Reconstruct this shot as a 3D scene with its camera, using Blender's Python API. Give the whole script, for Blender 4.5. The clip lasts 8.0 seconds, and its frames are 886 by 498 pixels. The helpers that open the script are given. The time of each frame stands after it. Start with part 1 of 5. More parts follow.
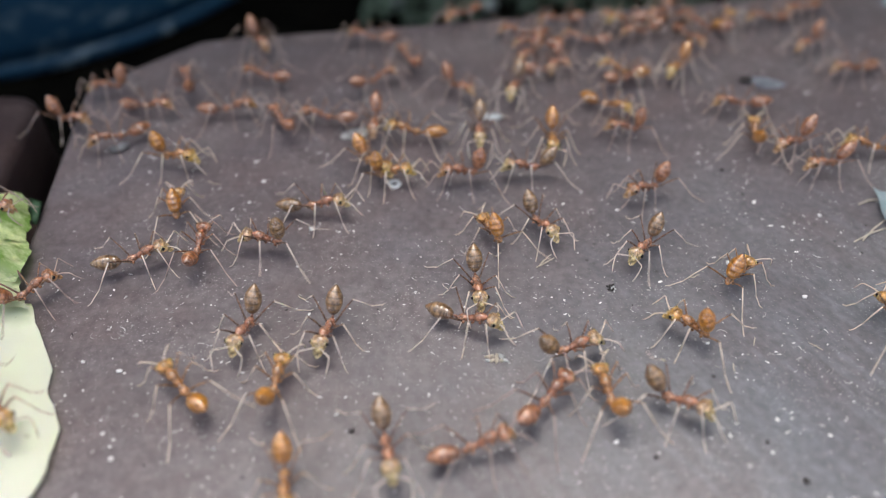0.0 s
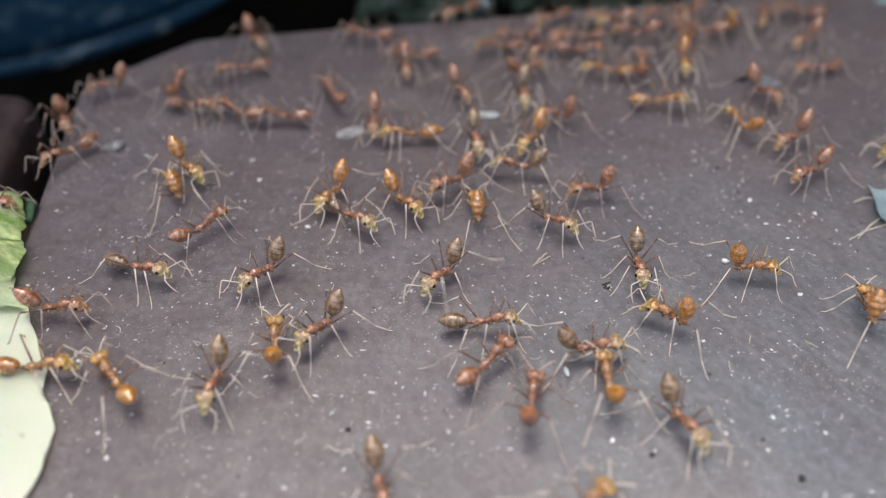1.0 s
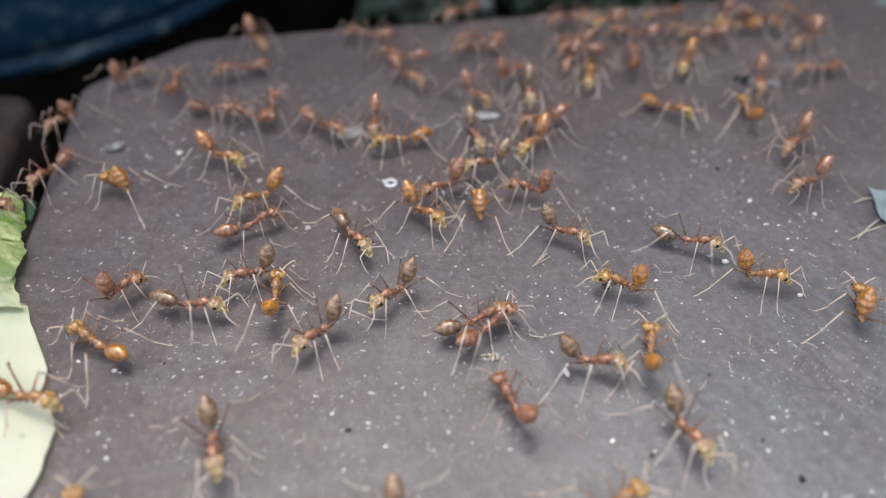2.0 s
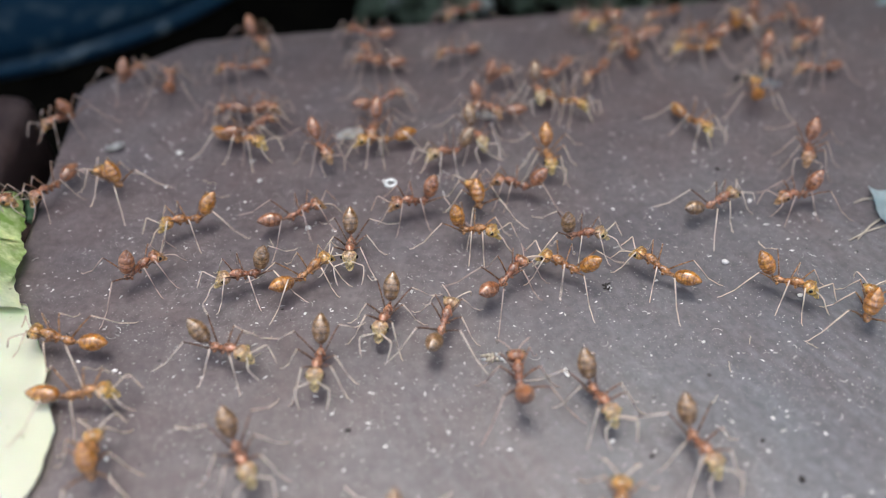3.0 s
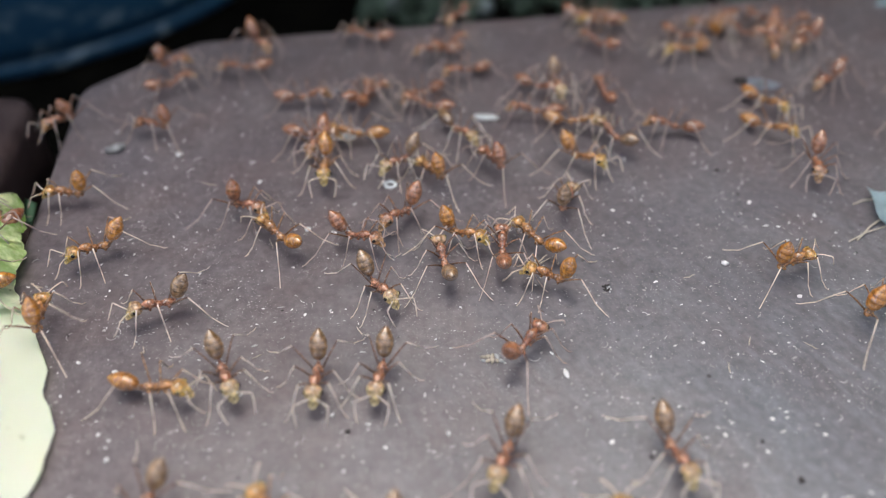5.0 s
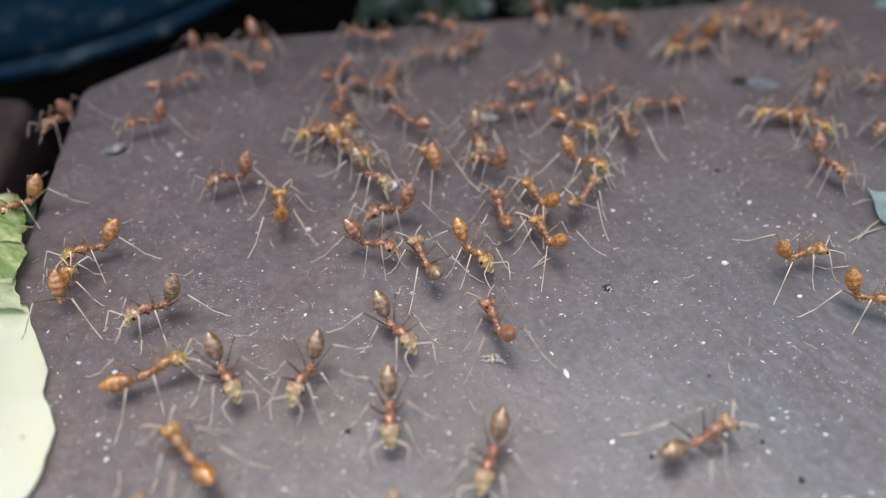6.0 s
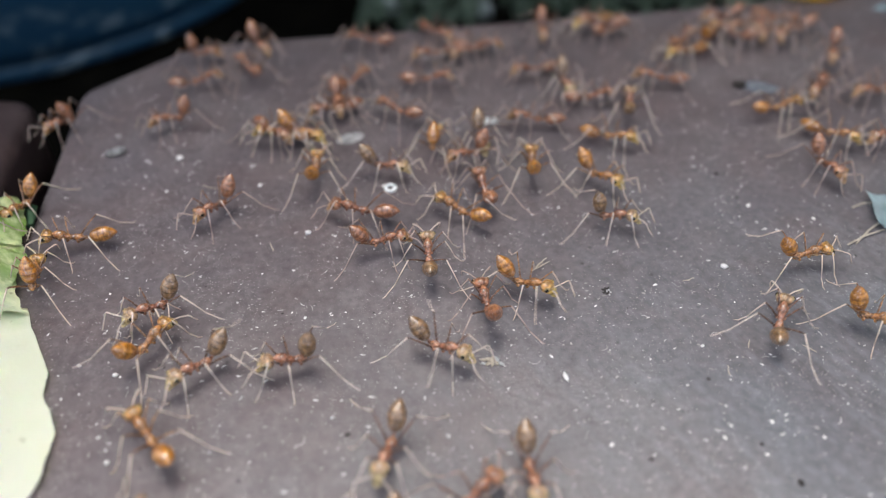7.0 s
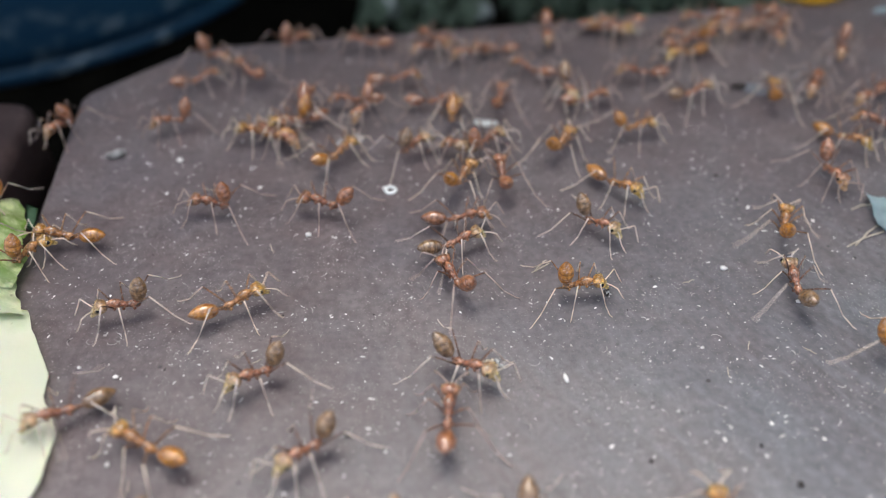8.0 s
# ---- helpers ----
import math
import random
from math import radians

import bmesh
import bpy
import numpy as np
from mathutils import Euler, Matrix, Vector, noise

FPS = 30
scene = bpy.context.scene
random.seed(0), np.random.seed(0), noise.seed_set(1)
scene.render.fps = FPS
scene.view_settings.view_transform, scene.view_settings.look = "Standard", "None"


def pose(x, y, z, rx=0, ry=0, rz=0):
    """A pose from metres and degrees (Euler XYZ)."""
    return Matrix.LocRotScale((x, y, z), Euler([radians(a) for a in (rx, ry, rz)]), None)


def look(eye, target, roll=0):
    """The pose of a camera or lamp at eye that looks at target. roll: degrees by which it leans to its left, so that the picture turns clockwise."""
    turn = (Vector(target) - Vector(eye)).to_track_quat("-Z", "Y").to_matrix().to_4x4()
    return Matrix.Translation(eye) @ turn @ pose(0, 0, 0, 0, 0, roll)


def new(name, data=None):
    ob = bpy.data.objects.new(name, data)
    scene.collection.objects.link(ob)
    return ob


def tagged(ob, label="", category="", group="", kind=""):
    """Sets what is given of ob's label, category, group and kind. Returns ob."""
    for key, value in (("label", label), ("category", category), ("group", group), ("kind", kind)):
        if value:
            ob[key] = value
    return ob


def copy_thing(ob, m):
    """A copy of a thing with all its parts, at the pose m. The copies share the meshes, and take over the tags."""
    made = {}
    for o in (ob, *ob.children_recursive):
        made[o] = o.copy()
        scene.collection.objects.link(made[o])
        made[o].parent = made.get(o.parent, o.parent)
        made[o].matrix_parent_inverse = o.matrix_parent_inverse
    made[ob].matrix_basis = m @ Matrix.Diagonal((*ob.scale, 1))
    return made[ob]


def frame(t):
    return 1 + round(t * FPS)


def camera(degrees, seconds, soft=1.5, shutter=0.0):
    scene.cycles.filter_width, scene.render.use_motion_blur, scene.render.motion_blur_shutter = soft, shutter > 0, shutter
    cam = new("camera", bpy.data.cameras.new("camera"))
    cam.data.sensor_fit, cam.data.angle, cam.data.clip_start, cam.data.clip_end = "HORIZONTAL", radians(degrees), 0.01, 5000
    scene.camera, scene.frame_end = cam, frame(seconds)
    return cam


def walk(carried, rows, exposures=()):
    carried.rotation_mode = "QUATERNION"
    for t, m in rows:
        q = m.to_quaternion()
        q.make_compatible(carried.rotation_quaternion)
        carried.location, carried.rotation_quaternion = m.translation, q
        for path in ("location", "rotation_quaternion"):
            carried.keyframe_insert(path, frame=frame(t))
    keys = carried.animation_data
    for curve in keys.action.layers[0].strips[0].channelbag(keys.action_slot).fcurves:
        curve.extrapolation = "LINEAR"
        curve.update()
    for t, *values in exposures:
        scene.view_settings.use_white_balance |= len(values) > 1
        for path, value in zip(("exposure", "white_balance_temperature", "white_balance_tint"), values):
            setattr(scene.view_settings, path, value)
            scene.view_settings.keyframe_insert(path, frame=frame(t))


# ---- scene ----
# A palm-sized stretch of a brown paving slab, crossed by a crowd of weaver ants. MM: metres in a millimetre.
MM = 0.001

# ---- camera ----
cam = camera(58.5, 8.0, soft=1.0, shutter=0.5)
cam.data.dof.use_dof = True
cam.data.dof.focus_distance = 0.0797
cam.data.dof.aperture_fstop = 12.4


def stand(x, y, z, down, right, lean):
    """Camera pose: millimetres, degrees that it looks down, to the right of +y, and leans."""
    return pose(x * MM, y * MM, z * MM, 90 - down, 0, -right) @ pose(0, 0, 0, 0, 0, lean)


walk(cam, [
    (0.0, stand(-0.067, 0, 59.34, 44.078, -0.339, -0.16)),
    (0.3, stand(-0.054, 0.027, 59.327, 44.162, -0.022, 0)),
    (0.5, stand(-0.04, 0.04, 59.313, 44.205, 0.022, 0.01)),
    (1.5, stand(0, 0, 59.3, 44.15, 0, 0)),
    (3.5, stand(0, 0, 59.3, 44.1, 0, 0)),
    (4.5, stand(0, -0.067, 59.3, 44.008, 0.022, 0)),
    (6.0, stand(0, -0.162, 59.3, 43.941, 0, -0.02)),
    (6.5, stand(0, -0.202, 59.34, 43.877, 0.015, -0.02)),
    (7.0, stand(0, -0.269, 59.381, 43.713, 0.03, 0)),
    (7.5, stand(-0.027, -0.31, 59.421, 43.646, 0.052, 0)),
    (8.0, stand(-0.04, -0.363, 59.435, 43.55, 0.067, 0.02)),
], exposures=[(0.0, 0.88), (1.5, 0.90), (3.0, 0.92), (4.5, 0.88), (6.5, 0.90), (7.5, 0.86), (8.0, 0.86)])

# ---- light ----
SUN_HEIGHT, SUN_TURN = 69.0, -10.0   # degrees above the horizon; degrees to the right of +y
world = bpy.data.worlds.new("sky")
scene.world = world
world.use_nodes = True
wn = world.node_tree.nodes
sky = wn.new("ShaderNodeTexSky")
sky.sky_type = "NISHITA"
sky.sun_disc = False
sky.sun_elevation = radians(SUN_HEIGHT)
sky.sun_rotation = radians(SUN_TURN)
sky.air_density, sky.dust_density, sky.ozone_density = 1.0, 6.0, 0.8
wn["Background"].inputs["Strength"].default_value = 0.15
haze = wn.new("ShaderNodeHueSaturation")   # a hazy, paler sky
haze.inputs["Saturation"].default_value = 0.55
world.node_tree.links.new(sky.outputs["Color"], haze.inputs["Color"])
world.node_tree.links.new(haze.outputs["Color"], wn["Background"].inputs["Color"])
sun = new("sun", bpy.data.lights.new("sun", "SUN"))
sun.data.energy, sun.data.angle, sun.data.color = 0.62, radians(125), (0.90, 0.95, 1.0)
sun.matrix_world = look((0, 0, 1), (-math.sin(radians(SUN_TURN)) * math.cos(radians(SUN_HEIGHT)),
                                    -math.cos(radians(SUN_TURN)) * math.cos(radians(SUN_HEIGHT)),
                                    1 - math.sin(radians(SUN_HEIGHT))))


# ---- materials ----
class Shader:
    """A node material with a few short-cuts."""

    def __init__(self, name, roughness=0.5, **inputs):
        self.mat = bpy.data.materials.new(name)
        self.mat.use_nodes = True
        self.nodes, self.links = self.mat.node_tree.nodes, self.mat.node_tree.links
        self.bsdf = self.nodes["Principled BSDF"]
        self.bsdf.inputs["Roughness"].default_value = roughness
        for key, value in inputs.items():
            self.bsdf.inputs[key.replace("_", " ")].default_value = value
        self.where = self.nodes.new("ShaderNodeTexCoord")

    def link(self, a, b):
        self.links.new(a, b)

    def noise(self, scale, detail=4.0, rough=0.55, stretch=(1, 1, 1), turn=0.0, out="Fac"):
        spin = self.nodes.new("ShaderNodeMapping")
        spin.inputs["Rotation"].default_value = (0, 0, radians(turn))
        m = self.nodes.new("ShaderNodeMapping")
        m.inputs["Scale"].default_value = stretch
        n = self.nodes.new("ShaderNodeTexNoise")
        n.inputs["Scale"].default_value, n.inputs["Detail"].default_value = scale, detail
        n.inputs["Roughness"].default_value = rough
        self.link(self.where.outputs["Object"], spin.inputs["Vector"])
        self.link(spin.outputs["Vector"], m.inputs["Vector"])
        self.link(m.outputs["Vector"], n.inputs["Vector"])
        return n.outputs[out]

    def cells(self, scale, out="Distance", feature="F1"):
        n = self.nodes.new("ShaderNodeTexVoronoi")
        n.feature = feature
        n.inputs["Scale"].default_value = scale
        self.link(self.where.outputs["Object"], n.inputs["Vector"])
        return n.outputs[out]

    def ramp(self, fac, *stops):
        n = self.nodes.new("ShaderNodeValToRGB")
        e = n.color_ramp.elements
        while len(e) < len(stops):
            e.new(0.5)
        for item, (at, colour) in zip(e, stops):
            item.position = at
            item.color = (*colour, 1) if len(colour) == 3 else (colour[0],) * 3 + (1,)
        self.link(fac, n.inputs["Fac"])
        return n.outputs["Color"]

    def mix(self, fac, a, b, kind="MIX"):
        n = self.nodes.new("ShaderNodeMix")
        n.data_type, n.blend_type = "RGBA", kind
        for socket, value in ((n.inputs[0], fac), (n.inputs[6], a), (n.inputs[7], b)):
            if isinstance(value, (int, float)):
                socket.default_value = value
            elif isinstance(value, tuple):
                socket.default_value = (*value, 1)
            else:
                self.link(value, socket)
        return n.outputs[2]

    def colour(self, socket):
        self.link(socket, self.bsdf.inputs["Base Color"])
        return self

    def rough(self, socket):
        self.link(socket, self.bsdf.inputs["Roughness"])
        return self

    def bump(self, socket, strength, distance, before=None):
        n = self.nodes.new("ShaderNodeBump")
        n.inputs["Strength"].default_value, n.inputs["Distance"].default_value = strength, distance
        self.link(socket, n.inputs["Height"])
        if before:
            self.link(before, n.inputs["Normal"])
        self.link(n.outputs["Normal"], self.bsdf.inputs["Normal"])
        return n.outputs["Normal"]


def slab_material(name="brown_slab", gain=1.0):
    s = Shader(name, 0.5, Specular_IOR_Level=0.6 * gain)
    broad = s.noise(30, 4, 0.65)
    grain = s.noise(520, 6, 0.72)
    streak = s.noise(900, 4, 0.65, (0.22, 1.0, 1.0), 57)
    wash = s.noise(60, 4, 0.6, (0.6, 1.0, 1.0), 57)
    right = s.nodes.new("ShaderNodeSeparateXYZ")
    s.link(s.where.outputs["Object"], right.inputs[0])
    # bluish sky sheen painted into the colour, growing to the right and near
    sheen_right = s.nodes.new("ShaderNodeMapRange")
    sheen_right.inputs["From Min"].default_value, sheen_right.inputs["From Max"].default_value = -0.015, 0.052
    s.link(right.outputs["X"], sheen_right.inputs["Value"])
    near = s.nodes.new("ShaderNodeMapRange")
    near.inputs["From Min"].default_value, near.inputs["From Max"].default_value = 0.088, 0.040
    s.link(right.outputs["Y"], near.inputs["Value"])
    painted_sheen = s.mix(1.0, sheen_right.outputs["Result"], near.outputs["Result"], "MULTIPLY")
    base = s.ramp(broad, (0.3, (0.115, 0.089, 0.094)), (0.7, (0.163, 0.135, 0.144)))
    tint = s.noise(110, 4, 0.6)
    base = s.mix(0.85, base, s.ramp(tint, (0.36, (1.12, 0.98, 0.93)), (0.50, (1.0, 1.0, 1.0)), (0.66, (0.92, 1.02, 1.12))), "MULTIPLY")
    blotch = s.noise(300, 4, 0.6)
    base = s.mix(0.7, base, s.ramp(blotch, (0.34, (0.80, 0.79, 0.79)), (0.66, (1.16, 1.16, 1.17))), "MULTIPLY")
    base = s.mix(0.55, base, s.ramp(grain, (0.28, (0.058, 0.046, 0.048)), (0.72, (0.203, 0.182, 0.193))))
    # the slab's diagonal streaks, paler within the painted sheen
    stroke = s.mix(1.0, s.ramp(streak, (0.46, (0.0,)), (0.66, (0.8,))), painted_sheen, "MULTIPLY")
    # blue-grey of the reflected sky, broken up by noise
    base = s.mix(s.mix(1.0, s.ramp(wash, (0.30, (0.15,)), (0.60, (0.95,))), painted_sheen, "MULTIPLY"), base, (0.186, 0.218, 0.248))
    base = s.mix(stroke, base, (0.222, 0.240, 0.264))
    dust = s.ramp(s.noise(75, 5, 0.7), (0.50, (0.0,)), (0.75, (0.30,)))
    base = s.mix(dust, base, (0.300, 0.292, 0.292))
    dapple = s.noise(1250, 3, 0.55)
    base = s.mix(1.0, base, s.ramp(dapple, (0.36, (0.76, 0.745, 0.735)), (0.64, (1.04, 1.01, 1.0))), "MULTIPLY")
    clouds = s.ramp(s.noise(130, 3, 0.6), (0.42, (0.0,)), (0.62, (1.0,)))
    specks = s.mix(1.0, s.ramp(s.noise(4200, 2, 0.5), (0.64, (0.0,)), (0.72, (0.85,))), clouds, "MULTIPLY")
    base = s.mix(specks, base, (0.60, 0.58, 0.56))
    flecks = s.mix(1.0, s.ramp(s.noise(1500, 4, 0.7, (1, 0.5, 1), 20), (0.60, (0.0,)), (0.70, (0.5,))), clouds, "MULTIPLY")
    base = s.mix(flecks, base, (0.345, 0.333, 0.333))
    pits = s.ramp(s.cells(420), (0.05, (1.0,)), (0.12, (0.0,)))
    pits = s.mix(1.0, pits, s.ramp(s.noise(70, 3), (0.52, (0.0,)), (0.60, (1.0,))), "MULTIPLY")
    base = s.mix(pits, base, (0.031, 0.030, 0.030))
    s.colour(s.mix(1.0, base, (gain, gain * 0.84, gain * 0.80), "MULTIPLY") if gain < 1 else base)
    s.rough(s.mix(0.5, s.ramp(grain, (0.3, (0.30,)), (0.7, (0.55,))), s.ramp(s.noise(45, 5, 0.65), (0.36, (0.28,)), (0.64, (0.62,)))))
    first = s.bump(s.noise(2000, 5, 0.68), 0.34, 0.0002)
    first = s.bump(dapple, 0.10, 0.0003, first)
    s.bump(streak, 0.08, 0.0004, first)
    return s.mat


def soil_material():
    s = Shader("shaded_soil", 0.95, Specular_IOR_Level=0.03)
    # near-black, since the deep gap's shade is put into this colour
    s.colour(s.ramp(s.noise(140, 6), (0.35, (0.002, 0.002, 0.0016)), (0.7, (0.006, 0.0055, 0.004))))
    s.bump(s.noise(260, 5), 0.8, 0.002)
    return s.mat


def pot_material():
    s = Shader("blue_black_plastic", 0.5, Specular_IOR_Level=0.4)
    band = s.nodes.new("ShaderNodeSeparateXYZ")
    s.link(s.where.outputs["Object"], band.inputs[0])
    low = s.nodes.new("ShaderNodeMapRange")   # scuffs lie round the foot
    low.inputs["From Min"].default_value, low.inputs["From Max"].default_value = 0.020, 0.002
    s.link(band.outputs["Z"], low.inputs["Value"])
    scuffs = s.ramp(s.noise(130, 6, 0.75, (1, 1, 1.8)), (0.55, (0.0,)), (0.59, (1.0,)))
    scuffs = s.mix(1.0, scuffs, low.outputs["Result"], "MULTIPLY")
    s.colour(s.mix(scuffs, s.ramp(s.noise(20, 3), (0.3, (0.010, 0.050, 0.102)), (0.7, (0.020, 0.080, 0.148))), (0.28, 0.38, 0.44)))
    s.bump(s.noise(300, 4), 0.3, 0.0004)
    return s.mat


def leaf_material():
    """Pale blade that turns green and veined towards the curled tip."""
    s = Shader("pale_leaf", 0.5, Subsurface_Weight=0.25, Subsurface_Scale=0.001)
    s.bsdf.inputs["Subsurface Radius"].default_value = (0.6, 1.0, 0.3)
    tone = s.ramp(s.noise(60, 4), (0.3, (0.90, 0.94, 0.74)), (0.7, (0.96, 0.98, 0.86)))
    green = s.ramp(s.noise(260, 5, 0.7, (0.4, 1.0, 1.0), 30), (0.40, (0.24, 0.42, 0.07)), (0.58, (0.88, 0.94, 0.56)))
    split = s.nodes.new("ShaderNodeSeparateXYZ")
    s.link(s.where.outputs["Object"], split.inputs[0])
    wander = s.nodes.new("ShaderNodeMath")
    wander.operation = "MULTIPLY_ADD"
    wander.inputs[1].default_value = 0.006
    s.link(s.noise(150, 4, 0.6), wander.inputs[0])
    s.link(split.outputs["Y"], wander.inputs[2])
    grow = s.nodes.new("ShaderNodeMapRange")
    grow.inputs["From Min"].default_value, grow.inputs["From Max"].default_value = 0.053, 0.061
    s.link(wander.outputs[0], grow.inputs["Value"])
    tone = s.mix(grow.outputs["Result"], tone, green)
    s.colour(s.mix(s.ramp(s.noise(500, 3), (0.70, (0.0,)), (0.76, (0.5,))), tone, (0.34, 0.36, 0.16)))
    s.bump(s.noise(240, 4), 0.4, 0.0004)
    return s.mat


def plain(name, dark, light, scale, roughness=0.6, depth=0.0002, **inputs):
    s = Shader(name, roughness, **inputs)
    s.colour(s.ramp(s.noise(scale, 4), (0.3, dark), (0.7, light)))
    s.bump(s.noise(scale * 2.5, 3), 0.4, depth)
    return s.mat


def cuticle(name, dark, light, roughness=0.36, front=None, mottle=0.72):
    """Thin translucent ant skin: faintly mottled, dimpled, with a wet gloss; a head is yellower towards the mouth."""
    s = Shader(name, roughness, Subsurface_Weight=0.1, Subsurface_Scale=0.0004, Coat_Weight=0.9, Coat_Roughness=0.10, Coat_IOR=1.7, Specular_IOR_Level=0.3)
    s.bsdf.inputs["Subsurface Radius"].default_value = (1.0, 0.45, 0.15)
    tone = s.ramp(s.noise(700, 5, 0.7), (0.34, dark), (0.64, light))
    if front:
        split = s.nodes.new("ShaderNodeSeparateXYZ")
        s.link(s.where.outputs["Object"], split.inputs[0])
        grow = s.nodes.new("ShaderNodeMapRange")
        grow.inputs["From Min"].default_value, grow.inputs["From Max"].default_value = 0.0005, 0.0014
        s.link(split.outputs["X"], grow.inputs["Value"])
        tone = s.mix(grow.outputs["Result"], tone, front)
    fine = s.ramp(s.noise(2600, 5, 0.75), (0.43, (0.06,)), (0.57, (1.0,)))
    tone = s.mix(mottle, tone, fine, "MULTIPLY")
    down = s.ramp(s.noise(4200, 4, 0.7), (0.54, (0.0,)), (0.64, (mottle * 0.5,)))   # pale speckles: down on the skin, and highlights painted in
    s.colour(s.mix(down, tone, (0.84, 0.68, 0.60)))
    first = s.bump(s.noise(2100, 4, 0.65), 0.8, 0.00016)
    s.bump(s.noise(9000, 2), 0.3, 0.00004, first)
    return s.mat


def banded(name, dark, light, seam):
    """Gaster skin: a dark seam and a paler hem where the plates overlap, 0.6 mm apart."""
    s = Shader(name, 0.34, Specular_IOR_Level=0.45, Subsurface_Weight=0.12, Subsurface_Scale=0.0006, Coat_Weight=1.0, Coat_Roughness=0.11, Coat_IOR=1.75, Sheen_Weight=0.12, Sheen_Roughness=0.4)
    s.bsdf.inputs["Subsurface Radius"].default_value = (1.0, 0.5, 0.15)
    split = s.nodes.new("ShaderNodeSeparateXYZ")
    s.link(s.where.outputs["Object"], split.inputs[0])
    wobble = s.nodes.new("ShaderNodeMath")
    wobble.operation = "MULTIPLY_ADD"
    wobble.inputs[1].default_value = 0.00016
    s.link(s.noise(900, 2), wobble.inputs[0])
    s.link(split.outputs["X"], wobble.inputs[2])
    step = s.nodes.new("ShaderNodeMath")
    step.operation = "MULTIPLY"
    step.inputs[1].default_value = 1 / 0.00060
    s.link(wobble.outputs[0], step.inputs[0])
    saw = s.nodes.new("ShaderNodeMath")
    saw.operation = "FRACT"
    s.link(step.outputs[0], saw.inputs[0])
    rings = s.ramp(saw.outputs[0], (0.0, (0.7,)), (0.07, (0.4,)), (0.15, (0.0,)), (0.95, (0.0,)), (1.0, (0.7,)))
    hems = s.ramp(saw.outputs[0], (0.24, (0.0,)), (0.36, (0.18,)), (0.52, (0.0,)))
    tone = s.ramp(s.noise(900, 5, 0.7), (0.32, dark), (0.68, light))
    tone = s.mix(0.75, tone, s.ramp(s.noise(2200, 5, 0.75), (0.42, (0.25,)), (0.58, (1.0,))), "MULTIPLY")
    tone = s.mix(hems, tone, tuple(min(1.0, 1.25 * v + 0.05) for v in light))
    down = s.ramp(s.noise(3600, 4, 0.7, (0.4, 1.0, 1.0)), (0.52, (0.0,)), (0.66, (0.26,)))   # pale lengthwise flecks: down, and the gloss's highlights painted in
    tone = s.mix(down, tone, (0.78, 0.65, 0.57))
    s.colour(s.mix(rings, tone, seam))
    first = s.bump(saw.outputs[0], 0.25, 0.00008)
    first = s.bump(s.noise(1800, 4, 0.65), 0.6, 0.00014, first)
    s.bump(s.noise(9000, 2), 0.25, 0.00003, first)
    return s.mat


def grit_material():
    """Each grain of dust has a tone of its own, from slab-grey to white."""
    s = Shader("pale_dust", 0.5)
    island = s.nodes.new("ShaderNodeNewGeometry").outputs["Random Per Island"]
    s.colour(s.ramp(island, (0.0, (0.20, 0.19, 0.185)), (0.55, (0.40, 0.385, 0.37)), (0.85, (0.72, 0.71, 0.69)), (1.0, (0.95, 0.94, 0.92))))
    return s.mat


SLAB = slab_material()
DUST = grit_material()
# the slab material again, multiplied darker and browner
SIDE_SLAB = slab_material("darkened_slab", 0.40)
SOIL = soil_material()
POT = pot_material()
LEAF = leaf_material()
CRUMB = plain("white_crumbs", (0.74, 0.73, 0.71), (0.97, 0.96, 0.94), 900, 0.4)
DARK_CRUMB = plain("dark_crumbs", (0.015, 0.013, 0.012), (0.05, 0.042, 0.038), 900, 0.7)
STRAW = plain("dry_straw", (0.42, 0.36, 0.27), (0.68, 0.62, 0.52), 1500)
GREY_FLAKE = plain("grey_flake", (0.26, 0.27, 0.27), (0.80, 0.81, 0.81), 1600)
WHITE_FLAKE = plain("pale_flake", (0.72, 0.76, 0.76), (0.92, 0.95, 0.95), 700)
BLUE_FLAKE = plain("blue_grey_flake", (0.15, 0.17, 0.20), (0.42, 0.46, 0.52), 900)
PETAL = plain("blue_white_petal", (0.34, 0.47, 0.51), (0.54, 0.67, 0.71), 500, 0.5, 0.0002, Subsurface_Weight=0.2, Subsurface_Scale=0.0005)
YELLOW = plain("yellow_petal", (0.7, 0.42, 0.02), (0.85, 0.58, 0.04), 300)
LEAF_DARK = plain("dark_leaf_underside", (0.05, 0.13, 0.07), (0.12, 0.24, 0.13), 300, 0.5)
MOSS = plain("moss", (0.07, 0.12, 0.08), (0.26, 0.34, 0.25), 400, 0.9, 0.001)
PEBBLE = plain("pale_pebble", (0.30, 0.38, 0.38), (0.55, 0.62, 0.62), 300, 0.7)
SHADE_FOLIAGE = plain("shading_foliage", (0.012, 0.02, 0.01), (0.04, 0.06, 0.03), 30, 0.6)
JOINT = plain("joint_soil", (0.05, 0.033, 0.028), (0.11, 0.075, 0.065), 700, 0.95, 0.0006)
BARK = plain("brown_bark", (0.05, 0.035, 0.025), (0.13, 0.095, 0.07), 150, 0.9, 0.001)
EYE = Shader("black_eye", 0.15).mat
EYE.node_tree.nodes["Principled BSDF"].inputs["Base Color"].default_value = (0.012, 0.009, 0.008, 1)


